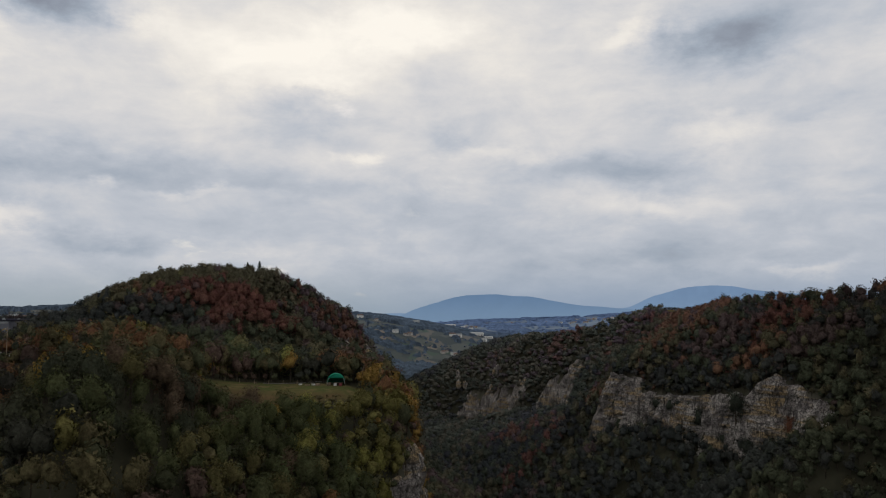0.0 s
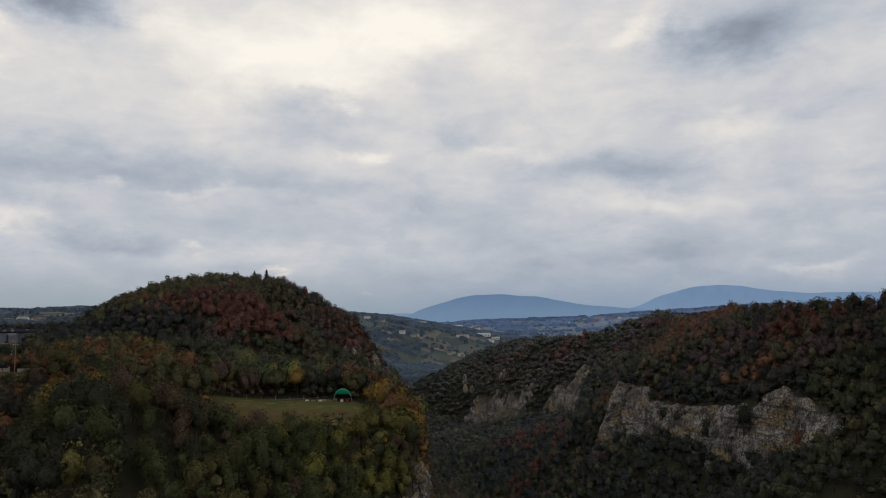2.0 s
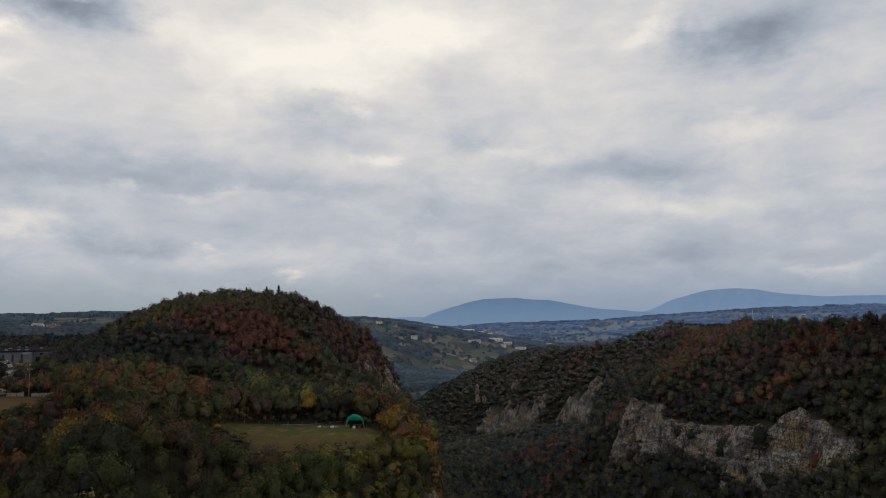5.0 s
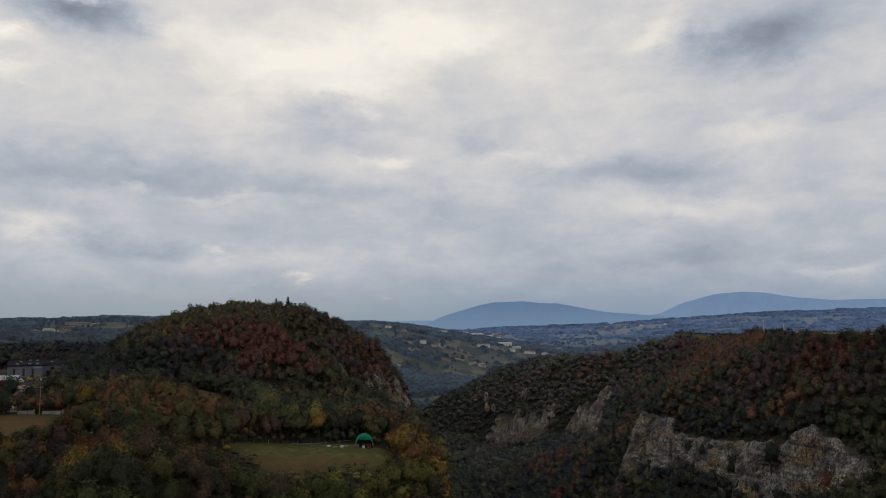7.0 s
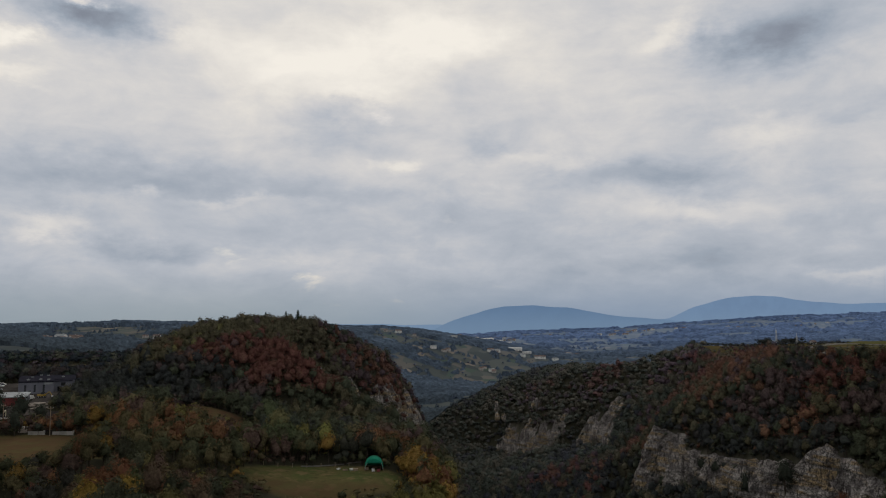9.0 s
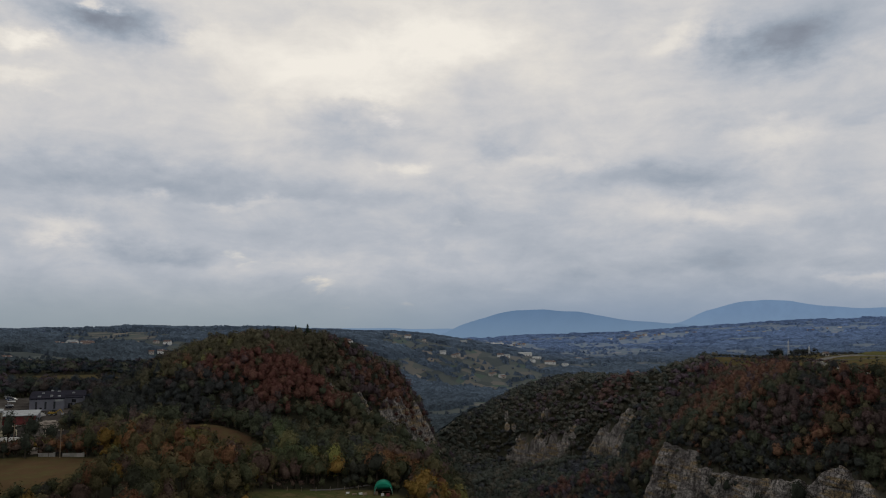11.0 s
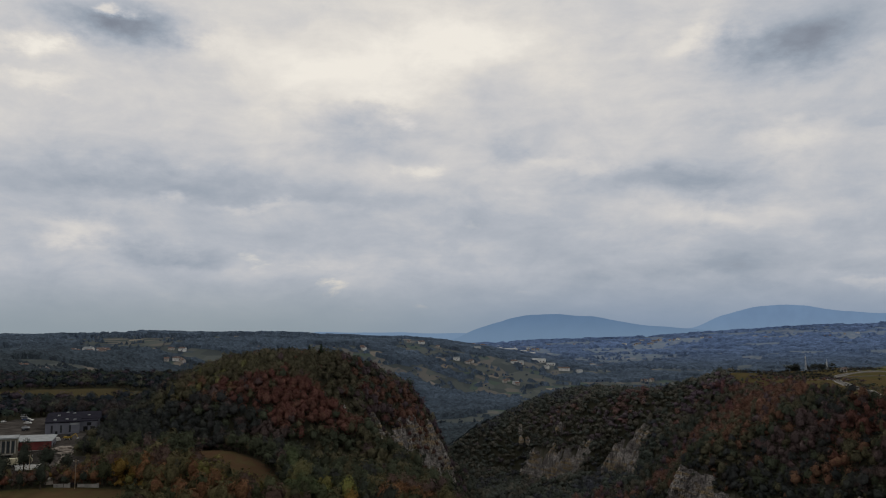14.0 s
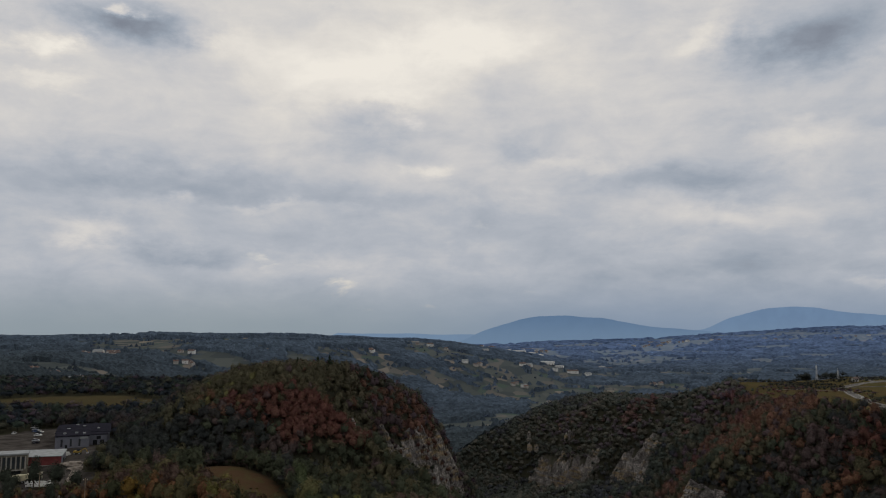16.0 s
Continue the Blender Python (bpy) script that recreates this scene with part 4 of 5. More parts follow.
def plant():
    # the near shelf and the slope in front of it
    x, y = scatter(-250, 12, 138, 345, 6.2, 1)
    keep = wooded(x, y) & ~near_strip(x, y) & ~((x < -170) & (x > -232) & (y > 296) & (y < 345))
    keep &= x > -0.6 * y - 15
    front = y < 262
    woodland("woodland", x[keep & front], y[keep & front], FINE, 2, "mixed autumn wood on the brow of the gorge", None, 0.62, 1.02, None, 0.85)
    woodland("woodland", x[keep & ~front], y[keep & ~front], MID, 20, "mixed autumn wood round the meadow", None, 0.75, 1.15)
    # the round hill; its far side is bare of detail
    x, y = scatter(-330, 10, 345, 760, 5.2, 3)
    keep = wooded(x, y) & ~((y > 635) & (x < -95)) & ~((y > 530) & (x < -215)) & (x > -0.6 * y - 15)
    woodland("woodland", x[keep], y[keep], MID, 4, "autumn wood over the round hill, red and olive", None, 0.62, 1.0, None, 1.12)
    # right-hand slopes and the bed of the gorge
    x, y = scatter(10, 300, 300, 720, 5.6, 5)
    keep = wooded(x, y) & (x < 0.6 * y + 10) & ~((y < 390) & (height(x, y) < 104))
    woodland("woodland", x[keep], y[keep], MID, 6, "rust and green wood on the steep side of the gorge", None, 0.62, 1.0, None, 1.1)
    x, y = scatter(-130, 400, 720, 1120, 6.4, 7)
    keep = wooded(x, y) & (x - 0.45 * (y - 720) < 260)
    # the gain lifts these leaf colours as haze would
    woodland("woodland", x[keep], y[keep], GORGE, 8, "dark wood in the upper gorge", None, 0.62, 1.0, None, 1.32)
    x, y = scatter(-900, -215, 440, 1250, 9.5, 9)
    keep = wooded(x, y) & (fbm(x, y, 220.0, 3, 8.0) > -0.24) & (x > -0.72 * y - 30)
    rng = np.random.default_rng(91)
    # leaf tints pulled towards the blue of distance haze
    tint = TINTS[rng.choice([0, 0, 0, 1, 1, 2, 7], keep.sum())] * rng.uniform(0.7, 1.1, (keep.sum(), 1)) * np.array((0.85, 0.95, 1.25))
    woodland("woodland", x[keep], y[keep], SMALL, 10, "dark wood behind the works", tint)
    # scrub in front of the meadow and along its edges
    x, y = scatter(-100, -22, 236, 285, 4.2, 21)
    keep = (apron(x, y) > -0.05) & (meadow(x, y) < 0.0)
    woodland("scrub", x[keep], y[keep], UNDER, 22, "low bushes along the meadow's edge", None, 0.4, 0.9)
    # brush along the edges of the open ground
    x, y = scatter(-260, 10, 225, 450, 3.6, 31)
    edge = np.maximum.reduce([meadow(x, y), brown_field(x, y), yard(x, y)])
    keep = (edge > -0.16) & (edge < -0.005) & ~on_face(x, y) & (apron(x, y) < -0.05)
    woodland("scrub", x[keep], y[keep], SHRUB, 32, "brush along the edge of the open fields", None, 0.35, 0.8)
    x, y = scatter(-236, -168, 298, 346, 4.4, 35)
    keep = (meadow(x, y) < 0) & (yard(x, y) < 0)
    woodland("scrub", x[keep], y[keep], SHRUB, 36, "dark bushes between the field and the works", None, 0.55, 0.95)
    # undergrowth between the trees of the right-hand slope
    x, y = scatter(90, 270, 322, 700, 5.4, 71)
    keep = wooded(x, y) & (height(x, y) > 138) & (x < 0.6 * y + 40)
    woodland("scrub", x[keep], y[keep], UNDER, 72, "undergrowth between the trees of the gorge side", None, 0.6, 1.0)
    x, y = scatter(-110, 290, 715, 1040, 8.0, 73)
    keep = wooded(x, y) & (x - 0.45 * (y - 720) < 240)
    woodland("scrub", x[keep], y[keep], UNDER, 74, "undergrowth between the trees of the upper gorge", None, 1.0, 1.5, None, 1.3)
    x, y = scatter(-300, -20, 345, 640, 6.6, 75)
    keep = wooded(x, y) & (x > -0.6 * y - 15) & ~((y > 560) & (x < -130))
    woodland("scrub", x[keep], y[keep], UNDER, 76, "undergrowth between the trees of the round hill", None, 1.0, 1.4, None, 1.05)
    # trees that climb the steep flanks wherever the rock is not bare
    for x0, x1, y0, y1, seed in ((20, 215, 300, 1020, 61), (-140, 5, 140, 720, 63)):
        x, y = scatter(x0, x1, y0, y1, 3.1, seed)
        keep = (slope(x, y, 1.0) > 1.7) & ~on_face(x, y)
        woodland("scrub", x[keep], y[keep], SHRUB, seed + 1, "bushes that climb the steep flanks of the gorge", None, 0.55, 1.0)
    # bushes along the brow of the near shelf
    x, y = scatter(-52, 2, 165, 262, 3.8, 83)
    keep = (height(x, y) > 146) & (meadow(x, y) < 0) & (slope(x, y, 1.0) > 0.45)
    woodland("scrub", x[keep], y[keep], SHRUB, 84, "green bushes that hang over the gorge's brow", None, 0.5, 0.95)
    # bushes that hang over the brow of the gorge's far wall, and stand along its foot
    rng = np.random.default_rng(55)
    y = np.concatenate([rng.uniform(340, 566, 420), rng.uniform(752, 928, 240)])
    cut = section(y)
    top = rng.uniform(size=len(y)) < 0.68
    x = np.where(top, cut[11] + rng.uniform(-0.5, 9.0, len(y)), cut[9] - rng.uniform(1.0, 8.0, len(y)))
    woodland("scrub", x, y, SHRUB, 56, "bushes along the brow and foot of the limestone wall", None, 0.4, 0.85)
    # bushes on ledges and at the foot of the cliffs
    x, y = scatter(20, 210, 310, 930, 4.6, 25)
    keep = on_face(x, y) & (fbm(x, y, 14.0, 2, 5.0) > 0.09)
    woodland("scrub", x[keep], y[keep], SHRUB, 26, "bushes that cling to the limestone ledges", None, 0.4, 0.8)
    x, y = scatter(-125, -10, 470, 660, 4.6, 27)
    keep = on_face(x, y) & (fbm(x, y, 11.0, 2, 7.0) > -0.09)
    woodland("scrub", x[keep], y[keep], SHRUB, 28, "bushes that cling to the limestone ledges", None, 0.4, 0.85, None, 0.85, 4.0)


plant()
LOOKS = {
    "dark": "dark green broadleaf tree on the brow", "green": "green broadleaf tree on the brow", "olive": "olive-green broadleaf tree turning for autumn",
    "lime": "yellow-green broadleaf tree on the brow", "gold": "golden autumn tree with a full crown", "orange": "orange autumn tree on the brow", "rust": "rust-red autumn tree on the brow", "brown": "brown half-bare autumn tree on the brow",
}


def single_trees():
    """The trees nearest to the gorge's brow, each a thing of its own with trunk and crown."""
    kinds = []
    for i in range(7):
        crown, trunk = tree_shape(90 + i, 560, 0.50, 12.5 + (i % 3), 4.7 + 0.5 * (i % 2), 6, 6, core=(10, 5))
        tree = new("tree")
        tagged(tree, "olive-green broadleaf tree turning for autumn", "tree", "trees on the brow")
        link("trunk", trunk, quads(trunk), M_BARK, tree)
        link("crown", crown, quads(crown), M_LEAF, tree)
        kinds.append(tree)
    x, y = scatter(-112, -8, 160, 242, 5.5, 41)
    keep = wooded(x, y) & near_strip(x, y)
    x, y = x[keep], y[keep]
    z = height(x, y)
    col = tints(x, y, z, 42)
    rng = np.random.default_rng(43)
    for i in range(len(x)):
        m = pose(x[i], y[i], z[i], rng.normal() * 2, rng.normal() * 2, rng.uniform(0, 360)) @ Matrix.Scale(rng.uniform(0.62, 1.02), 4)
        if i < len(kinds):
            tree = kinds[i]
            tree.matrix_basis = m
        else:
            tree = copy_thing(kinds[i % len(kinds)], m)
        near = NAMES[int(np.argmin(np.abs(TINTS / TINTS.sum(1, keepdims=True) - col[i] / col[i].sum()).sum(1)))]
        tree["label"] = LOOKS[near]
        for part_ in tree.children:
            if part_.name.startswith("crown"):
                part_.color = (*(col[i] * 0.9), 1)
    # two tall trees set against the long cliff's face to fit the camera's view, and a dark row between the field and
    # the works
    more = [(149.0, 402, 147, 1.55, "dark", "tall dark tree standing before the limestone cliff"), (163, 369, 143, 1.35, "rust", "rust-brown tree standing before the limestone cliff")]
    for x, y, s in ((-214, 340, 1.2), (-222, 337, 1.2), (-229, 343, 1.1), (-200, 334, 1.1), (-193, 338, 1.0), (-204, 308, 0.8), (-197, 311, 0.7), (-190, 314, 0.85), (-183, 319, 0.7), (-176, 322, 0.65), (-209, 316, 0.9), (-170, 328, 0.7)):
        more.append((x, y, float(height(x, y)), s, "dark", "dark green tree between the field and the works"))
    for x, y, s in ((150, 392, 1.1), (158, 378, 1.0), (139, 430, 1.1), (146, 412, 1.2), (131, 455, 1.0), (126, 466, 0.9)):
        more.append((x, y, float(height(x, y)), s, "dark", "dark tree at the foot of the limestone cliff"))
    belt = [(-88, 324, 1.20, "green"), (-80, 326, 1.25, "green"), (-72, 325, 1.15, "green"), (-66, 331, 1.10, "lime"), (-76, 336, 1.35, "lime"), (-86, 337, 1.30, "green"), (-90, 346, 1.25, "olive"),
            (-90, 362, 1.20, "olive"), (-100, 372, 1.10, "green"), (-70, 345, 1.30, "green"), (-60, 338, 1.00, "dark"), (-54, 334, 0.95, "rust"), (-49, 338, 1.00, "green"), (-45, 331, 0.95, "orange"), (-56, 346, 1.10, "dark"),
            (-38, 333, 0.95, "dark"), (-35, 324, 1.05, "dark"), (-44, 345, 1.05, "brown"), (-84, 316, 0.8, "green"), (-112, 384, 1.0, "dark"), (-104, 380, 1.05, "green"), (-90, 302, 0.62, "gold"), (-84, 352, 1.30, "dark"), (-99, 360, 1.2, "dark")]
    for x, y, s, tint in belt:
        more.append((x, y, float(height(x, y)) - 0.3, s, tint, {"gold": "small yellow tree at the meadow's corner"}.get(tint, "tall full-crowned tree behind the meadow")))
    for i, (x, y, z, s, tint, label) in enumerate(more):
        tree = copy_thing(kinds[i % len(kinds)], pose(x, y, z, 0, 0, 70 * i) @ Matrix.Scale(s, 4))
        tree["label"] = label
        gain = 1.4 if "meadow" in label else 1.0
        for part_ in tree.children:
            if part_.name.startswith("crown"):
                part_.color = (*(gain * c for c in PALETTE[tint]), 1)


single_trees()


def firs():
    """A row of dark firs on the crest of the hill."""
    crown, trunk = tree_shape(130, 420, 0.95, 12.0, 4.6, 5, 0, True)
    first = tagged(new("fir_tree"), "dark fir on the wooded crest", "tree", "firs on the crest")
    link("trunk", trunk, quads(trunk), M_BARK, first)
    link("crown", crown, quads(crown), M_LEAF, first).color = (0.022, 0.032, 0.017, 1)
    for i, (x, y, s) in enumerate([(-129, 545, 1.0), (-137.5, 545, 0.85), (-152, 545, 0.75), (-122, 556, 0.62), (196, 520, 0.9), (252, 480, 0.8), (262, 474, 0.9)]):
        m = pose(x, y, float(height(x, y)) + 3.8 * (x < 0), 0, 0, 47 * i) @ Matrix.Scale(s, 4)
        if i == 0:
            first.matrix_basis = m
        else:
            copy_thing(first, m)


firs()


def far_woods():
    """The canopy of the far woods: an uneven sheet of treetops that stands over the land where it is wooded."""
    ys = 1040 * 1.0042 ** np.arange(372)
    us = np.linspace(-0.70, 0.66, 400)
    U, Y = np.meshgrid(us, ys)
    rng = np.random.default_rng(12)
    X = U * (Y + 150) + rng.uniform(-0.4, 0.4, U.shape) * Y * 0.0034
    Y = Y + rng.uniform(-0.4, 0.4, U.shape) * Y * 0.0042
    x, y = X.ravel(), Y.ravel()
    w = far_wood(x, y)
    rise = sstep(-0.012, 0.03, w)
    z = height(x, y) - 4 + rise * (13 + 7 * fbm(x, y, 45.0, 2, 31.0) + rng.uniform(-2.6, 2.6, len(x)))
    f = grid_faces(len(us), len(ys))
    f = f[(rise[f] > 0.02).any(1)]
    used, inv = np.unique(f, return_inverse=True)
    ob = link("woodland", np.stack([x, y, z], -1)[used], inv.reshape(-1, 4), M_WOOD, None, False)
    fx, fy = x[f].mean(1), y[f].mean(1)
    # treetop colours hold painted haze, bluer and paler from near to far
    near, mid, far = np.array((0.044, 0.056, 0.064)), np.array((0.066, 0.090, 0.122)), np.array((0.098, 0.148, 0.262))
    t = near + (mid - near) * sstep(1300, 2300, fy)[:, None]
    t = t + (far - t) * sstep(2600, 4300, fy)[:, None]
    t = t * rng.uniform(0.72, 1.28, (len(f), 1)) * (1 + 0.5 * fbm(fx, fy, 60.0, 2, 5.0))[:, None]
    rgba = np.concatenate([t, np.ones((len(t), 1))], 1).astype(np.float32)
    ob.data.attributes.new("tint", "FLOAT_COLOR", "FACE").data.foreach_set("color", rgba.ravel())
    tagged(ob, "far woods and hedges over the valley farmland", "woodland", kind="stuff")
    # single trees and bushes about the nearer fields
    x, y = scatter(-1500, 1500, 1060, 2700, 26.0, 11)
    keep = (far_wood(x, y) < 0.0) & (far_wood(x, y) > -0.16) & (np.abs(x) < 0.66 * y + 120) & (dice(np.round(x), np.round(y)) < 0.42)
    x, y = x[keep], y[keep]
    # the same haze blue is mixed into these leaf colours
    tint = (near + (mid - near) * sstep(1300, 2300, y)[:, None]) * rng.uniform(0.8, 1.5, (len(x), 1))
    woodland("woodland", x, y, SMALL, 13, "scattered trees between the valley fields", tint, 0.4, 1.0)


far_woods()
# ---- built things ----
M_GREY = simple("grey_cladding", (0.13, 0.135, 0.16), 0.55, 0.12, 0.6)
M_ROOF = simple("dark_roofing", (0.020, 0.020, 0.027), 1.0, 0.25, gloss=0.0)
M_PALE = simple("pale_roofing", (0.22, 0.235, 0.24), 0.6, 0.15)
M_RED = simple("red_cladding", (0.16, 0.045, 0.045), 0.65, 0.2)
M_BEIGE = simple("beige_render", (0.12, 0.11, 0.085), 0.85, 0.2)
M_WHITE = simple("white_paint", (0.60, 0.60, 0.58), 0.5, 0.12)
M_CREAM = simple("cream_paint", (0.36, 0.33, 0.23), 0.5, 0.15)
M_YELLOW = simple("yellow_paint", (0.30, 0.21, 0.05), 0.6, 0.2)
# near-black; also stands in for the shade inside open gateways
M_DARK = simple("dark_panel", (0.015, 0.016, 0.018), 0.7, 0.2)
M_TYRE = simple("rubber", (0.02, 0.02, 0.02), 0.9, 0.2)
M_ASPHALT = simple("asphalt", (0.052, 0.047, 0.043), 1.0, 0.4, 0.4, gloss=0.0)
M_ROAD = simple("worn_road", (0.105, 0.10, 0.095), 0.9, 0.25, 0.5)
M_KERB = simple("concrete", (0.24, 0.23, 0.21), 0.85, 0.25)
M_GRAVEL = simple("pale_gravel", (0.19, 0.165, 0.14), 0.95, 0.3, 1.5)
M_TARP = simple("green_tarpaulin", (0.012, 0.17, 0.105), 0.85, 0.15, 0.8)
M_TIMBER = simple("weathered_timber", (0.22, 0.17, 0.12), 0.85, 0.3)
M_STEEL = simple("galvanised_steel", (0.45, 0.46, 0.47), 0.45, 0.1, 1.0, 0.6)
M_TILE = simple("roof_tiles", (0.15, 0.10, 0.085), 0.85, 0.3)
M_TILE2 = simple("brown_roof_tiles", (0.13, 0.10, 0.09), 0.85, 0.3)
M_PLASTER = simple("pale_plaster", (0.36, 0.345, 0.32), 0.85, 0.12)
M_GLASS = simple("window_glass", (0.03, 0.035, 0.04), 0.12, 0.1, gloss=0.5)
M_BLUE = simple("blue_paint", (0.05, 0.09, 0.19), 0.4, 0.1)
M_SILVER = simple("silver_paint", (0.38, 0.39, 0.41), 0.35, 0.1, 1.0, 0.3)


def gz(x, y):
    return float(height(x, y))


def thing(name, m, label, category, group=""):
    ob = tagged(new(name), label, category, group)
    ob.matrix_basis = m
    return ob


def part(name, bm, mat, parent, label="", smooth=False):
    me = bpy.data.meshes.new(name)
    bmesh.ops.recalc_face_normals(bm, faces=bm.faces)
    bm.to_mesh(me)
    bm.free()
    me.materials.append(mat)
    if smooth:
        me.polygons.foreach_set("use_smooth", [True] * len(me.polygons))
    ob = new(name, me)
    ob.parent = parent
    return tagged(ob, label) if label else ob


def box(x0, x1, y0, y1, z0, z1, bevel=0.0, bm=None):
    bm = bm or bmesh.new()
    r = bmesh.ops.create_cube(bm, size=1.0)
    for v in r["verts"]:
        v.co = Vector((x0 + (v.co.x + 0.5) * (x1 - x0), y0 + (v.co.y + 0.5) * (y1 - y0), z0 + (v.co.z + 0.5) * (z1 - z0)))
    if bevel:
        edges = {e for v in r["verts"] for e in v.link_edges}
        bmesh.ops.bevel(bm, geom=list(edges), offset=bevel, segments=2, affect="EDGES")
    return bm


def prism(points, a, b, axis="y", bm=None):
    """A solid drawn from a closed outline, between a and b along an axis."""
    bm = bm or bmesh.new()

    def at(p, d):
        return {"y": (p[0], d, p[1]), "x": (d, p[0], p[1]), "z": (p[0], p[1], d)}[axis]

    lo, hi = [bm.verts.new(at(p, a)) for p in points], [bm.verts.new(at(p, b)) for p in points]
    n = len(points)
    bm.faces.new(lo), bm.faces.new(hi[::-1])
    for i in range(n):
        bm.faces.new((lo[i], lo[(i + 1) % n], hi[(i + 1) % n], hi[i]))
    return bm


def tube(p, q, r, sides=8, bm=None, r2=None):
    bm = bm or bmesh.new()
    p, q = Vector(p), Vector(q)
    d = q - p
    m = Matrix.Translation((p + q) / 2) @ d.to_track_quat("Z", "Y").to_matrix().to_4x4()
    bmesh.ops.create_cone(bm, cap_ends=True, segments=sides, radius1=r, radius2=r if r2 is None else r2, depth=d.length, matrix=m)
    return bm


def drape(name, mask, x0, x1, y0, y1, step, mat, lift, label, category):
    """A made surface laid over the land where mask is above zero."""
    xs, ys = np.arange(x0, x1, step), np.arange(y0, y1, step)
    X, Y = np.meshgrid(xs, ys)
    f = grid_faces(len(xs), len(ys))
    keep = (mask(X.ravel(), Y.ravel()) > 0)[f].all(1)
    f = f[keep]
    used, inv = np.unique(f, return_inverse=True)
    P = np.stack([X.ravel(), Y.ravel(), height(X.ravel(), Y.ravel()) + lift], -1)[used]
    return tagged(link(name, P, inv.reshape(-1, 4), mat), label, category, kind="structure")


def strip(name, pts, width, mat, lift, label, category, thick=0.0, kind="structure", offset=0.0):
    """A road, path or kerb that follows a line of points over the land."""
    p = np.array(pts, float)
    s = np.concatenate([[0], np.cumsum(np.hypot(*np.diff(p, axis=0).T))])
    u = np.linspace(0, s[-1], max(4, int(s[-1] / 2.0)))
    x, y = np.interp(u, s, p[:, 0]), np.interp(u, s, p[:, 1])
    for _ in range(2):
        x[1:-1], y[1:-1] = (x[:-2] + 2 * x[1:-1] + x[2:]) / 4, (y[:-2] + 2 * y[1:-1] + y[2:]) / 4
    t = np.stack([np.gradient(x), np.gradient(y)], -1)
    t /= np.linalg.norm(t, axis=1, keepdims=True)
    n = np.stack([-t[:, 1], t[:, 0]], -1)
    x, y = x + n[:, 0] * offset, y + n[:, 1] * offset
    z = height(x, y) + lift
    w = width / 2
    rows = [np.stack([x + n[:, 0] * a, y + n[:, 1] * a, z + b], -1) for a, b in ((-w, -thick - 0.3), (-w, 0), (w, 0), (w, -thick - 0.3))]
    return tagged(link(name, np.concatenate(rows), grid_faces(len(u), 4), mat, None, False), label, category, kind=kind)


# the works on the plateau
drape("pavement", yard, -345, -180, 310, 525, 2.5, M_ASPHALT, 0.25, "worn asphalt yard round the works", "pavement")


def grey_works():
    z = gz(-242, 424) - 0.6
    b = thing("office_building", pose(-244, 421, z, 0, 0, 28), "grey clad two-storey works building with dark flat roofs", "building")
    front = part("wall", box(-8.6, 8.6, 0, 14.9, 0, 7.0), M_GREY, b)
    part("roof", box(-8.9, 8.9, -0.35, 15.2, 7.0, 7.45), M_ROOF, b)
    wing = part("wall", box(8.65, 17.5, 5.0, 15.0, 0, 6.6), M_GREY, b)
    part("roof", box(8.9, 17.9, 4.7, 15.2, 6.6, 7.0), M_ROOF, b)
    part("wall", box(-9, 19, 15.25, 60, 0, 6.8), M_GREY, b)
    part("roof", prism([(15.25, 6.8), (60.5, 6.8), (60.5, 7.3), (38, 8.4), (15.25, 7.3)], -9.6, 19.6, "x"), M_ROOF, b)
    for x in (-5.8, -1.2, 3.2):
        w = part("window", box(x, x + 1.0, -0.08, 0.3, 1.6, 5.2), M_GLASS, b)
        part("window_frame", box(x - 0.12, x + 1.12, -0.05, 0.2, 1.45, 1.6, 0, box(x - 0.12, x + 1.12, -0.05, 0.2, 5.2, 5.35)), M_ROOF, w)
    part("sign", box(3.9, 8.0, -0.16, -0.02, 5.4, 6.5, 0.03), M_PALE, b, "blank pale sign panel")
    part("fascia", box(-8.7, 8.7, -0.10, 0.02, 6.6, 6.95), M_ROOF, b)
    # dark slabs in place of the shade in the wing's openings
    for x, z0, h in ((10.4, 0.4, 3.4), (14.0, 0.4, 3.4), (12.2, 4.2, 1.8)):
        part("window", box(x, x + 2.2, 4.9, 5.1, z0, z0 + h), M_DARK, wing)
    for x, y, z0 in ((-5, 6, 7.4), (1, 8, 7.4), (5, 5, 7.4), (-4, 28, 7.6), (4, 36, 8.0), (12, 26, 7.6), (0, 48, 7.6)):
        part("rooflight", box(x, x + 1.6, y, y + 1.6, z0, z0 + 0.8, 0.15), M_PALE, b)
    part("door", box(-3.6, -2.4, -0.06, 0.2, 0, 2.3), M_DARK, front)
    for x in range(-8, 9, 2):
        part("seam", box(x, x + 0.08, -0.04, 0.0, 0.2, 6.6), M_GREY, front)


def red_shed():
    z = gz(-238, 386) - 0.4
    b = thing("shed", pose(-238, 385, z, 0, 0, 22), "long red clad shed with a pale metal roof", "shed")
    part("wall", prism([(0, 0), (13, 0), (13, 6.6), (0, 5.2)], -8.3, 8.3, "x"), M_RED, b)
    part("roof", prism([(-0.7, 5.15), (13.6, 6.65), (13.6, 7.0), (-0.7, 5.5)], -8.9, 8.9, "x"), M_PALE, b)
    part("end_wall", prism([(0.2, 0), (12.8, 0), (12.8, 6.5), (0.2, 5.1)], 8.32, 8.5, "x"), M_GREY, b)
    part("plinth", box(-8.4, 8.4, -0.12, 0, 0, 0.9), M_KERB, b)
    part("door", box(8.5, 8.62, 4, 8, 0, 3.6), M_DARK, b)
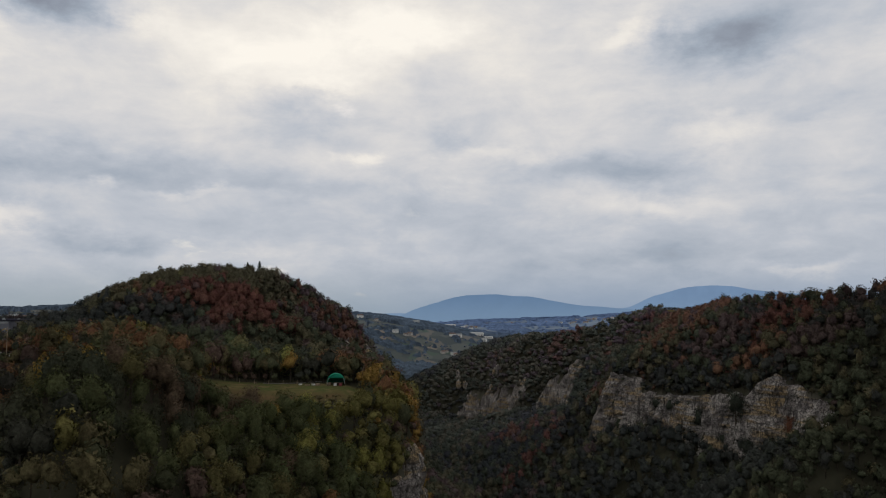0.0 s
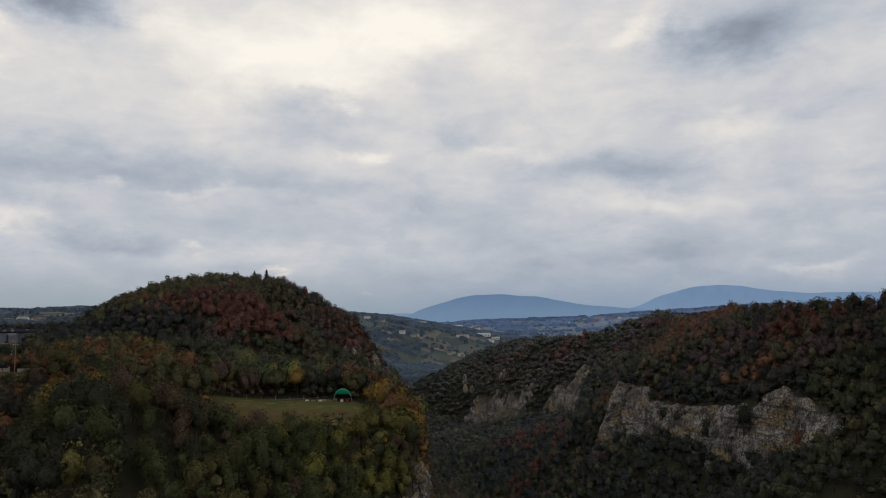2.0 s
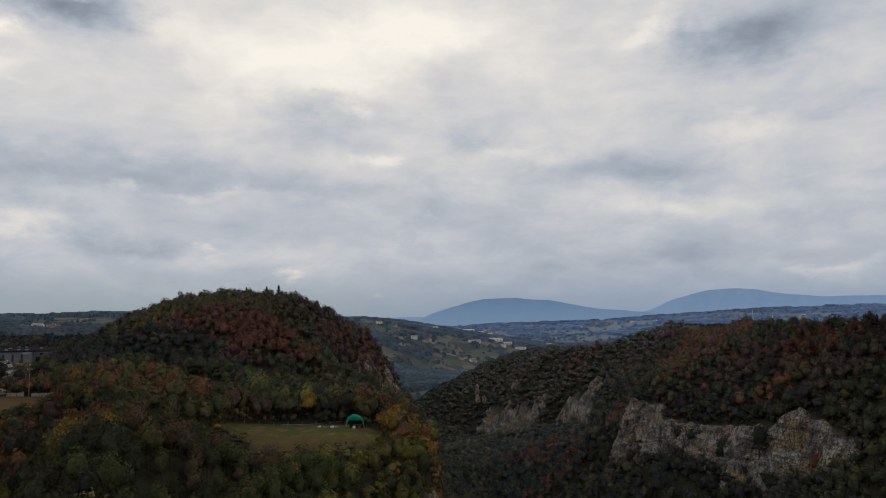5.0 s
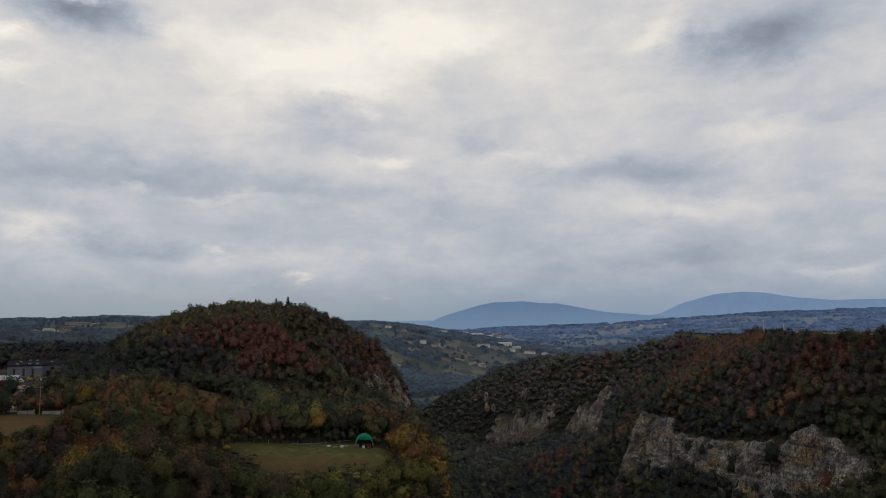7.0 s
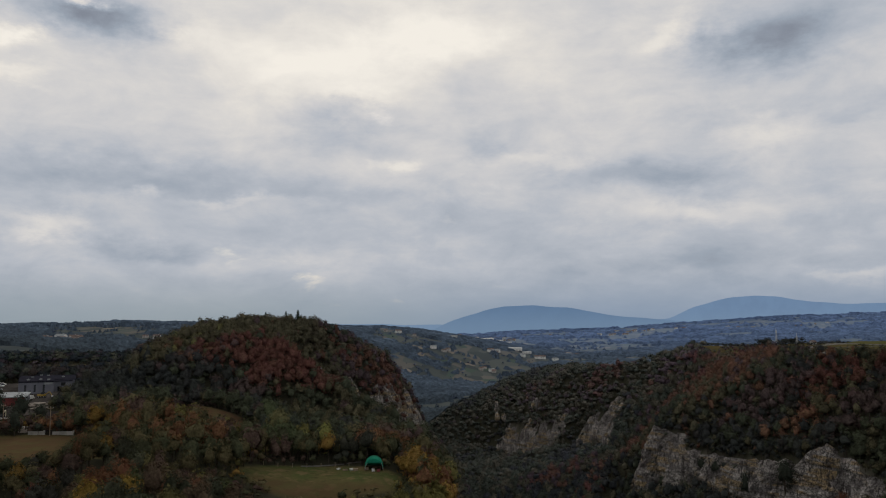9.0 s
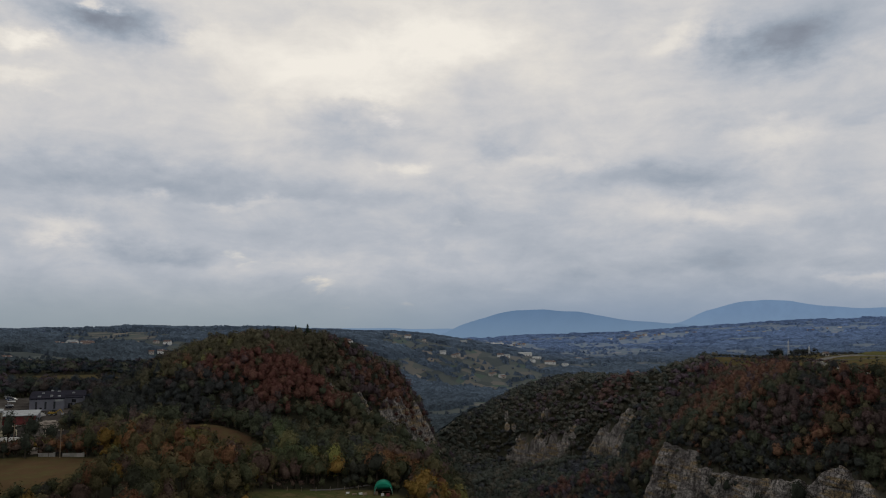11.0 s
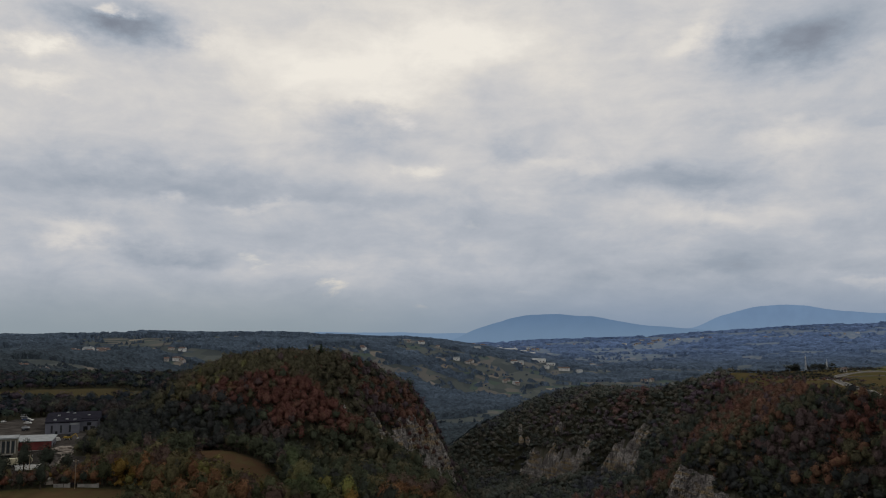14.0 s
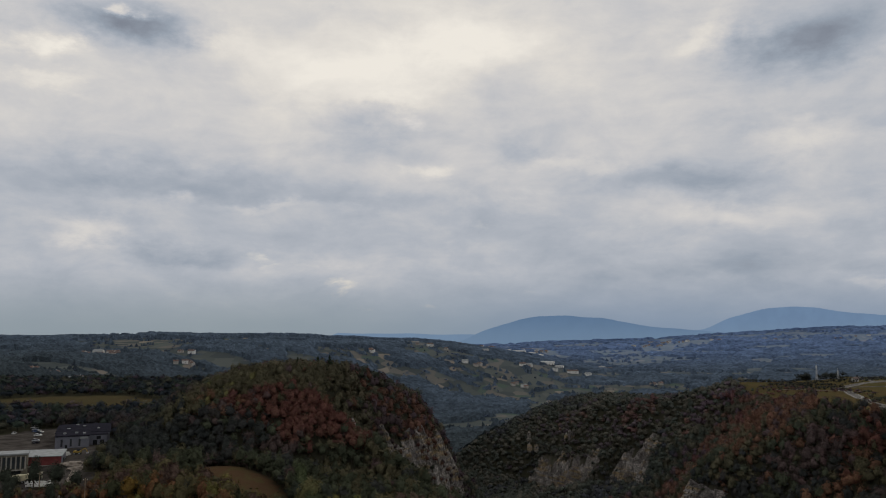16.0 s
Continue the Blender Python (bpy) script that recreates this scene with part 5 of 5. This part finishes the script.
    for i in range(8):
        x = -8.0 + 2.2 * i
        part("seam", box(x, x + 0.08, -0.05, 0.0, 0.9, 5.1), M_RED, b)


def old_hall():
    z = gz(-250, 369) - 0.5
    b = thing("hall", pose(-237.2, 370.5, z, 0, 0, 30), "tall beige industrial hall with a glazed bay front", "building")
    part("wall", box(-38, 0, 0, 11, 0, 11.2), M_BEIGE, b)
    part("roof", prism([(-0.6, 11.2), (11.6, 11.2), (11.6, 11.9), (5.5, 12.6), (-0.6, 11.9)], -38.6, 0.6, "x"), M_PALE, b)
    for i in range(18):
        x = -1.0 - 2.05 * i
        part("pilaster", box(x, x + 0.5, -0.25, 0.0, 4.2, 10.6), M_KERB, b)
        part("window", box(x - 1.4, x - 0.15, -0.06, 0.05, 4.6, 10.2), M_GLASS, b)
    # dark slabs in place of the shade within two open gateways
    part("gateway", box(-11, -2.5, -0.05, 0.1, 0, 3.8), M_DARK, b)
    part("gateway", box(-27, -17, -0.05, 0.1, 0, 3.8), M_DARK, b)
    part("canopy", box(-28, -1.5, -1.6, 0.0, 3.85, 4.15), M_KERB, b)


grey_works()
red_shed()
old_hall()


def wheel(parent, x, y, r, w):
    t = part("wheel", tube((x, y - w / 2, r), (x, y + w / 2, r), r, 12), M_TYRE, parent)
    part("rim", tube((x, y - w / 2 - 0.02, r), (x, y + w / 2 + 0.02, r), r * 0.55, 8), M_STEEL, t)


def car(paint, m, label):
    c = thing("car", m, label, "car", "parked cars")
    part("body", prism([(-2.1, 0.35), (2.1, 0.35), (2.15, 0.75), (1.2, 0.92), (-1.9, 0.98), (-2.15, 0.8)], -0.85, 0.85), paint, c)
    part("cabin", prism([(-1.75, 0.96), (1.0, 0.92), (0.45, 1.42), (-1.35, 1.46)], -0.74, 0.74), M_GLASS, c)
    part("roof", prism([(-1.35, 1.44), (0.45, 1.40), (0.4, 1.47), (-1.3, 1.51)], -0.72, 0.72), paint, c)
    for x in (-1.35, 1.35):
        for y in (-0.8, 0.8):
            wheel(c, x, y, 0.32, 0.2)
    for y in (-0.6, 0.6):
        part("headlight", box(2.1, 2.18, y - 0.15, y + 0.15, 0.62, 0.76), M_WHITE, c)
    return c


def lorry(paint, m, label, long=6.5):
    c = thing("lorry", m, label, "lorry", "parked lorries")
    part("cab", prism([(0.2, 0.6), (2.2, 0.6), (2.25, 1.6), (1.95, 2.9), (0.2, 2.95)], -1.15, 1.15), paint, c)
    part("windscreen", prism([(2.27, 1.65), (2.02, 2.65), (1.98, 2.65), (2.22, 1.65)], -1.0, 1.0), M_GLASS, c)
    part("cargo_box", box(-long, 0.0, -1.25, 1.25, 1.0, 3.6, 0.06), M_CREAM, c)
    part("chassis", box(-long, 2.0, -0.5, 0.5, 0.6, 0.95), M_TYRE, c)
    for x in (1.3, -long + 1.2, -long + 2.4):
        for y in (-1.0, 1.0):
            wheel(c, x, y, 0.5, 0.3)
    return c


def trailer(m, label):
    c = thing("trailer", m, label, "trailer", "parked trailers")
    part("bed", box(-5.5, 5.5, -1.2, 1.2, 0.9, 1.25, 0.04), M_WHITE, c)
    part("headboard", box(5.3, 5.5, -1.2, 1.2, 1.25, 2.4), M_WHITE, c)
    for y in (-1.2, 1.14):
        part("side_board", box(-5.5, 5.3, y, y + 0.06, 1.25, 1.85), M_WHITE, c)
    for x in (-3.6, -2.3):
        for y in (-1.0, 1.0):
            wheel(c, x, y, 0.45, 0.3)


def on_land(x, y, turn, lift=0.27):
    return pose(x, y, gz(x, y) + lift, 0, 0, turn)


lorry(M_CREAM, on_land(-233.5, 361, 75), "cream box lorry parked in the works yard", 6.0)
lorry(M_CREAM, on_land(-229.5, 363, 68), "cream box lorry parked in the works yard", 7.0)
lorry(M_ROOF, on_land(-225.5, 362, -62), "lorry with a dark cab and pale box", 6.0)
trailer(on_land(-222, 356, 8), "white flatbed trailer in the works yard")
trailer(on_land(-219, 352, 12), "white flatbed trailer in the works yard")
CARS = [(-318, 502, 20, M_WHITE), (-312, 494, 24, M_SILVER), (-307, 487, 20, M_BLUE), (-300, 480, 18, M_WHITE), (-296, 472, 22, M_ROOF), (-290, 462, 20, M_WHITE),
        (-281, 446, 24, M_SILVER), (-276, 438, 80, M_ROOF), (-316, 478, 100, M_WHITE), (-324, 512, 15, M_SILVER), (-205, 345, 40, M_WHITE), (-203, 338, 42, M_SILVER)]
COLOUR = {M_WHITE.name: "white", M_SILVER.name: "silver-grey", M_BLUE.name: "dark blue", M_ROOF.name: "black"}
for x, y, turn, paint in CARS:
    car(paint, on_land(x, y, turn), COLOUR[paint.name] + " car parked in the works yard")
car(M_WHITE, on_land(257, 610, 75, 0.35), "white car on the plateau road")


def van(m):
    c = thing("van", m, "white delivery van beside the yellow digger", "van")
    part("body", prism([(-2.5, 0.4), (2.4, 0.4), (2.5, 1.1), (1.7, 1.4), (1.2, 2.2), (-2.5, 2.25)], -0.95, 0.95), M_WHITE, c)
    part("windscreen", prism([(1.72, 1.42), (1.25, 2.1), (1.2, 2.1), (1.66, 1.42)], -0.85, 0.85), M_GLASS, c)
    for x in (-1.6, 1.6):
        for y in (-0.85, 0.85):
            wheel(c, x, y, 0.35, 0.22)


def digger(m):
    c = thing("digger", m, "yellow wheeled digger at the yard's edge", "digger")
    part("body", box(-2.4, 1.4, -1.1, 1.1, 0.9, 1.9, 0.15), M_YELLOW, c)
    part("cab", box(-0.6, 0.9, -0.9, 0.5, 1.9, 3.0, 0.12), M_GLASS, c)
    arm = part("arm", tube((1.2, 0.3, 1.8), (3.4, 0.3, 3.2), 0.22, 6), M_YELLOW, c)
    part("stick", tube((3.4, 0.3, 3.2), (4.6, 0.3, 1.2), 0.18, 6), M_YELLOW, arm)
    part("bucket", box(4.2, 5.1, -0.3, 0.9, 0.4, 1.2, 0.12), M_STEEL, c)
    for x in (-1.6, 0.9):
        for y in (-1.0, 1.0):
            wheel(c, x, y, 0.6, 0.4)


van(on_land(-236, 402, 80))
digger(on_land(-231, 405, 10))


def heap(x, y, r, h, label):
    rng = np.random.default_rng(5)
    bm = bmesh.new()
    bmesh.ops.create_icosphere(bm, subdivisions=4, radius=1.0)
    for v in bm.verts:
        d = 1 + 0.35 * noise.noise(v.co * 1.7) + 0.12 * noise.noise(v.co * 5.0)
        v.co = Vector((v.co.x * r * d, v.co.y * r * 0.7 * d, max(-0.3, v.co.z) * h * d))
    o = part("rubble_heap", bm, M_GRAVEL, None)
    o.matrix_basis = on_land(x, y, 20, 0.1)
    tagged(o, label, "rubble")


heap(-224, 388, 5.5, 1.6, "pale heap of gravel by the yard")
heap(-219, 382, 4.0, 1.1, "low heap of pale gravel by the yard")
strip("path", [(-222, 392), (-214, 372), (-205, 350), (-200, 333), (-190, 322)], 4.5, M_GRAVEL, 0.3, "pale gravel drive from the yard to the field gate", "drive")


def gate_walls():
    for x0, x1, y, label in ((-187, -181, 319, "low pale concrete wall beside the field gate"), (-178, -170, 321.5, "low pale concrete wall with a flat coping")):
        w = thing("wall", pose((x0 + x1) / 2, y, gz((x0 + x1) / 2, y) - 0.2, 0, 0, 10), label, "wall", "walls by the gate")
        h = (x1 - x0) / 2
        part("panel", box(-h, h, -0.15, 0.15, 0, 1.5), M_KERB, w)
        part("coping", box(-h - 0.1, h + 0.1, -0.22, 0.22, 1.5, 1.65, 0.03), M_KERB, w)
        part("pillar", box(h, h + 0.6, -0.3, 0.3, 0, 2.0, 0.03), M_KERB, w)
    g = thing("gate", pose(-179.8, 320.2, gz(-180, 320), 0, 0, 14), "dark steel gate between low pale walls", "gate")
    part("frame", box(-1.6, 1.6, -0.05, 0.05, 1.6, 1.75, 0, box(-1.6, 1.6, -0.05, 0.05, 0.15, 0.3)), M_ROOF, g)
    for i in range(9):
        x = -1.5 + 0.37 * i
        part("bar", box(x, x + 0.08, -0.03, 0.03, 0.3, 1.6), M_ROOF, g)


def pole(x, y, h, label):
    p = thing("utility_pole", pose(x, y, gz(x, y), 0, 0, 20), label, "pole", "utility poles")
    part("shaft", tube((0, 0, -0.5), (0, 0, h), 0.2, 8, None, 0.11), M_TIMBER, p)
    part("crossarm", box(-1.0, 1.0, -0.08, 0.08, h - 0.9, h - 0.75), M_TIMBER, p)
    for x_ in (-0.8, 0.0, 0.8):
        part("insulator", tube((x_, 0, h - 0.75), (x_, 0, h - 0.45), 0.07, 6), M_WHITE, p)


gate_walls()
pole(-177.5, 318, 12.0, "weathered timber pole at the field's edge")
pole(-205, 330, 11.0, "weathered timber pole beside the gravel drive")


# the meadow: shelter, path, posts and clutter
def shelter():
    x, y = -41.4, 303
    z = gz(x, y)
    s = thing("shelter", pose(x, y, z, 0, 0, 8), "open-fronted green tarpaulin shelter on arched hoops", "shelter")
    r, rise, deep, n = 3.5, 4.3, 9.0, 20
    arc = lambda q, k=0.0: ((r + k) * math.cos(q), 0.5 + (rise - 0.5 + k) * math.sin(q) ** 0.85)
    outer = [arc(math.pi * i / n, 0.0) for i in range(n + 1)]
    inner = [arc(math.pi * i / n, -0.12) for i in range(n, -1, -1)]
    part("cover", prism(outer + inner, 0, deep), M_TARP, s, "", True)
    hood = [q for q in outer if q[1] > 2.9]
    part("front_sheet", prism(hood, -0.06, 0.04), M_TARP, s)
    part("back_sheet", prism(outer, deep - 0.1, deep), M_TARP, s)
    for k in range(6):
        yy = 0.15 + k * (deep - 0.4) / 5
        hoop = bmesh.new()
        pts = [arc(math.pi * i / n, -0.2) for i in range(n + 1)]
        for a, b in zip(pts[:-1], pts[1:]):
            tube((a[0], yy, a[1]), (b[0], yy, b[1]), 0.06, 6, hoop)
        part("hoop", hoop, M_STEEL, s)
    for sx in (-1, 1):
        part("side_rail", box(sx * r - 0.1, sx * r + 0.1, 0, deep, 0, 0.55), M_TIMBER, s)
    w = thing("workbench", pose(x + 0.6, y + 3, z, 0, 0, 8), "timber bench under the green shelter", "bench")
    part("top", box(-1.6, 1.6, -0.4, 0.4, 0.8, 0.9), M_TIMBER, w)
    for a in (-1.5, 1.38):
        for b in (-0.35, 0.25):
            part("leg", box(a, a + 0.12, b, b + 0.1, 0, 0.8), M_TIMBER, w)


def crate(x, y, sx, sy, sz, mat, turn, label):
    c = thing("crate", pose(x, y, gz(x, y), 0, 0, turn), label, "crate", "clutter by the shelter")
    part("body", box(-sx, sx, -sy, sy, 0, sz, 0.03), mat, c)
    part("lid", box(-sx - 0.04, sx + 0.04, -sy - 0.04, sy + 0.04, sz, sz + 0.08), mat, c)


shelter()
for i, (x, y, a, b, c, mat, turn, label) in enumerate([
        (-48.5, 303, 0.8, 0.5, 0.7, M_TIMBER, 20, "timber crate on the grass by the shelter"), (-50.2, 304, 0.6, 0.6, 0.5, M_WHITE, 40, "white crate on the grass by the shelter"),
        (-52.5, 303, 0.9, 0.4, 0.4, M_TIMBER, 5, "low timber pallet stack by the shelter"), (-39.5, 301.5, 0.6, 0.5, 0.9, M_RED, 10, "red bin beside the shelter"),
        (-41.6, 302, 0.5, 0.5, 0.8, M_WHITE, 12, "white crate in the mouth of the shelter"), (-55.5, 305, 0.6, 0.4, 0.45, M_WHITE, 60, "white crate on the grass by the shelter"),
        (-44.5, 304, 0.7, 0.5, 1.0, M_TIMBER, 30, "stacked timber boxes inside the shelter")]):
    crate(x, y, a, b, c, mat, turn, label)
strip("path", [(-71, 309), (-64, 311.5), (-56, 316), (-50, 322)], 2.0, M_ROAD, 0.12, "pale gravel path across the back of the meadow", "path")
for i in range(7):
    x, y = -84 + 5.2 * i, 302 + 1.9 * i
    p = thing("fence_post", pose(x, y, gz(x, y), 0, 2, 13 * i), "grey timber post at the meadow's edge", "post", "meadow posts")
    part("post", box(-0.09, 0.09, -0.09, 0.09, -0.3, 1.35, 0.02), M_TIMBER, p)
    part("cap", box(-0.12, 0.12, -0.12, 0.12, 1.35, 1.42), M_KERB, p)

# the right-hand plateau: roads, kerbs, masts, hut and hedges
MAIN = [(226, 492), (240, 538), (255, 600), (268, 655), (281, 705), (294, 740), (308, 764), (332, 784), (368, 797), (430, 806)]
strip("road", MAIN, 5.0, M_ROAD, 0.3, "pale worn road over the plateau", "road")
for off in (-2.8, 2.8):
    strip("kerb", MAIN, 0.5, M_KERB, 0.55, "pale concrete kerb along the plateau road", "kerb", 0.3, "structure", off)
strip("road", [(306, 762), (330, 757), (380, 752), (450, 748)], 4.0, M_ROAD, 0.32, "narrow pale side road", "road")
strip("road", [(345, 790), (352, 830), (362, 870), (420, 900)], 4.0, M_ROAD, 0.32, "narrow pale road to the masts", "road")
strip("path", [(226, 728), (240, 716), (256, 706), (278, 700)], 2.2, M_GRAVEL, 0.3, "pale gravel track along the brow of the plateau", "track")


def mast(x, y, h, label):
    m = thing("mast", pose(x, y, gz(x, y), 0, 0, 15), label, "mast", "masts on the plateau")
    c = [(-0.9, -0.9), (0.9, -0.9), (0.9, 0.9), (-0.9, 0.9)]
    for a, b in c:
        part("leg", tube((a, b, 0), (a * 0.2, b * 0.2, h), 0.11, 6), M_STEEL, m)
    n = 7
    for k in range(n):
        z0, z1 = h * k / n, h * (k + 1) / n
        s0, s1 = 1 - 0.8 * k / n, 1 - 0.8 * (k + 1) / n
        brace = bmesh.new()
        for i in range(4):
            p, q = c[i], c[(i + 1) % 4]
            tube((p[0] * s0, p[1] * s0, z0), (q[0] * s1, q[1] * s1, z1), 0.06, 4, brace)
            tube((p[0] * s1, p[1] * s1, z1), (q[0] * s1, q[1] * s1, z1), 0.06, 4, brace)
        part("brace", brace, M_STEEL, m)
    part("antenna", tube((0, 0, h), (0, 0, h + 2.5), 0.08, 6), M_WHITE, m)
    for i in range(3):
        q = 2.09 * i
        part("panel", box(0.5 * math.cos(q) - 0.15, 0.5 * math.cos(q) + 0.15, 0.5 * math.sin(q) - 0.15, 0.5 * math.sin(q) + 0.15, h - 2.0, h - 0.2), M_WHITE, m)


mast(308, 834, 15.0, "tall steel lattice mast on the plateau")
mast(332, 842, 9.0, "lower steel lattice mast on the plateau")


def gable_house(m, w, d, h, wall_mat, roof_mat, label, group, name="house", chimney=True):
    b = thing(name, m, label, "house", group)
    part("wall", prism([(-d / 2, -3.0), (d / 2, -3.0), (d / 2, h), (0, h + d * 0.3), (-d / 2, h)], -w / 2, w / 2, "x"), wall_mat, b)
    for s in (-1, 1):
        e, t = d / 2 + 0.5, h + d * 0.3
        part("roof", prism([(s * e, h - 0.3), (0, t + 0.05), (0, t + 0.35), (s * e, h + 0.0)], -w / 2 - 0.5, w / 2 + 0.5, "x"), roof_mat, b)
    if chimney:
        part("chimney", box(w * 0.2, w * 0.2 + 0.8, -0.4, 0.4, h, h + d * 0.3 + 1.3), wall_mat, b)
    for x in (-w * 0.28, w * 0.12):
        part("window", box(x, x + 1.2, -d / 2 - 0.06, -d / 2 + 0.1, h * 0.45, h * 0.45 + 1.5), M_DARK, b)
    part("door", box(-0.5, 0.6, -d / 2 - 0.06, -d / 2 + 0.1, 0.0, 2.1), M_DARK, b)
    return b


gable_house(on_land(331, 800, 20, 0.1), 5.0, 4.0, 2.8, M_PLASTER, M_TILE2, "small pale hut beside the plateau road", "", "hut", False)


def hedges():
    rng = np.random.default_rng(77)
    xs, ys = [], []
    for (x0, y0), (x1, y1), n in [((250, 766), (300, 772), 34), ((262, 782), (318, 800), 30), ((196, 790), (250, 800), 24), ((284, 838), (310, 848), 16), ((316, 846), (346, 856), 14), ((232, 742), (300, 748), 40), ((246, 724), (290, 722), 26), ((310, 775), (345, 800), 8), ((340, 745), (420, 735), 14), ((320, 700), (420, 690), 9)]:
        t = np.linspace(0, 1, n)
        xs.append(x0 + (x1 - x0) * t + rng.normal(size=n) * 1.6)
        ys.append(y0 + (y1 - y0) * t + rng.normal(size=n) * 1.8)
    x, y = np.concatenate(xs), np.concatenate(ys)
    tint = np.array(PALETTE["dark"]) * rng.uniform(0.8, 1.3, (len(x), 1))
    woodland("hedge", x, y, UNDER, 78, "dark hedges and bushes beside the plateau roads", tint, 0.4, 0.75)
    # brush over the rough grass
    x, y = scatter(180, 430, 440, 860, 6.0, 81)
    g = plateau_grass(x, y)
    keep = (g > 0.0) & (g < 0.9) & (fbm(x, y, 45.0, 3, 12.0) > 0.02) & (x < 0.6 * y + 10)
    woodland("scrub", x[keep], y[keep], UNDER, 82, "brown and dark brush over the plateau's rough grass", None, 0.35, 0.8)
    n = 14
    x = np.concatenate([rng.normal(297, 8, n), rng.normal(330, 8, 9)])
    y = np.concatenate([rng.normal(846, 5, n), rng.normal(854, 5, 9)])
    woodland("woodland", x, y, SMALL, 79, "dark clump of trees round the masts", np.array(PALETTE["dark"]) * np.ones((len(x), 1)), 0.6, 0.95)


hedges()


# far houses of the valley
def village():
    rng = np.random.default_rng(91)
    kinds = [
        (12, 9, 5.5, M_PLASTER, M_TILE, "far pale house with a red tiled roof"), (15, 10, 5.0, M_PLASTER, M_TILE2, "far pale house with a brown roof"),
        (18, 11, 6.0, M_WHITE, M_TILE2, "far white house with a brown roof"), (22, 13, 6.5, M_WHITE, M_PALE, "far white shed with a pale roof")]
    made = [None] * len(kinds)
    groups = [(60, 3850, 130, 110, 22), (-180, 3650, 120, 60, 12), (-340, 3400, 90, 50, 8), (-970, 1790, 70, 40, 9), (-900, 1480, 90, 30, 12), (-846, 1920, 30, 20, 3), (-772, 1815, 40, 20, 5),
              (586, 4320, 240, 60, 18), (925, 4500, 260, 50, 16), (330, 3000, 60, 50, 6), (-97, 2776, 20, 12, 2), (-480, 3900, 160, 120, 8), (1500, 4300, 300, 140, 14), (443, 2480, 25, 12, 3), (-140, 2480, 50, 40, 3), (0, 2360, 70, 30, 4), (60, 2650, 60, 30, 4), (200, 2690, 60, 40, 4), (-300, 2650, 60, 40, 3), (-430, 2350, 50, 40, 2)]
    for cx, cy, sx, sy, n in groups:
        for _ in range(n):
            x, y = rng.normal(cx, sx * 0.6), rng.normal(cy, sy * 0.6)
            k = int(rng.choice(4, p=(0.35, 0.3, 0.22, 0.13)))
            m = pose(x, y, gz(x, y) + 1.0, 0, 0, rng.uniform(-40, 40)) @ Matrix.Scale(rng.uniform(0.8, 1.15), 4)
            if made[k] is None:
                w, d, h, a, b, label = kinds[k]
                made[k] = gable_house(m, w, d, h, a, b, label, "houses of the valley")
            else:
                copy_thing(made[k], m)


def factory(x, y, w, d, h, turn, label):
    f = thing("factory", pose(x, y, gz(x, y) - 1.0, 0, 0, turn), label, "factory", "white works in the valley")
    part("wall", box(-w / 2, w / 2, -d / 2, d / 2, 0, h), M_WHITE, f)
    part("roof", prism([(-d / 2 - 0.5, h), (d / 2 + 0.5, h), (0, h + 2.5)], -w / 2 - 0.5, w / 2 + 0.5, "x"), M_PALE, f)
    for i in range(5):
        a = -w / 2 + w * (i + 0.3) / 5
        part("window", box(a, a + w * 0.08, -d / 2 - 0.1, -d / 2 + 0.1, 2, 5), M_GLASS, f)


village()
for x, y, w, d, h, turn in [(-30, 3310, 40, 24, 8, 4), (22, 3300, 60, 40, 12, -4), (70, 3335, 44, 30, 10, 6), (104, 3300, 46, 30, 9, -8), (118, 2795, 52, 28, 11, -10), (160, 2770, 30, 18, 7, -12), (330, 3010, 30, 22, 8, 10), (-1007, 3215, 46, 22, 10, 0)]:
    factory(x, y, w, d, h, turn, "far white works hall with a pale roof")



# small limestone pinnacles that stand out of the wood on the spur
def outcrop(x, y, high, wide, seed):
    rng = np.random.default_rng(seed)
    rock = thing("rock_outcrop", pose(x, y, gz(x, y) - 1.0, 0, 0, rng.uniform(0, 90)), "grey limestone pinnacle standing out of the wood", "rock", "pinnacles on the spur")
    for k in range(3):
        bm = bmesh.new()
        bmesh.ops.create_icosphere(bm, subdivisions=3, radius=1.0)
        ox, oy, top = rng.normal() * wide * 0.5, rng.normal() * wide * 0.5, high * rng.uniform(0.6, 1.0)
        p = np.array([v.co[:] for v in bm.verts])
        d = 1 + 0.5 * fbm(p[:, 0] * 3 + seed, p[:, 1] * 3 + p[:, 2] * 0.8 + k, 1.0, 3, seed)
        for v, s in zip(bm.verts, d):
            v.co = Vector((v.co.x * wide * 0.42 * s + ox, v.co.y * wide * 0.42 * s + oy, (v.co.z + 0.8) * top * 0.55 * s))
        part("boulder", bm, M_ROCK, rock)


for x, y, high, wide, seed in ((17, 956, 15, 6, 1), (27, 932, 12, 7, 3), (62, 899, 16, 5, 4)):
    outcrop(x, y, high, wide, seed)
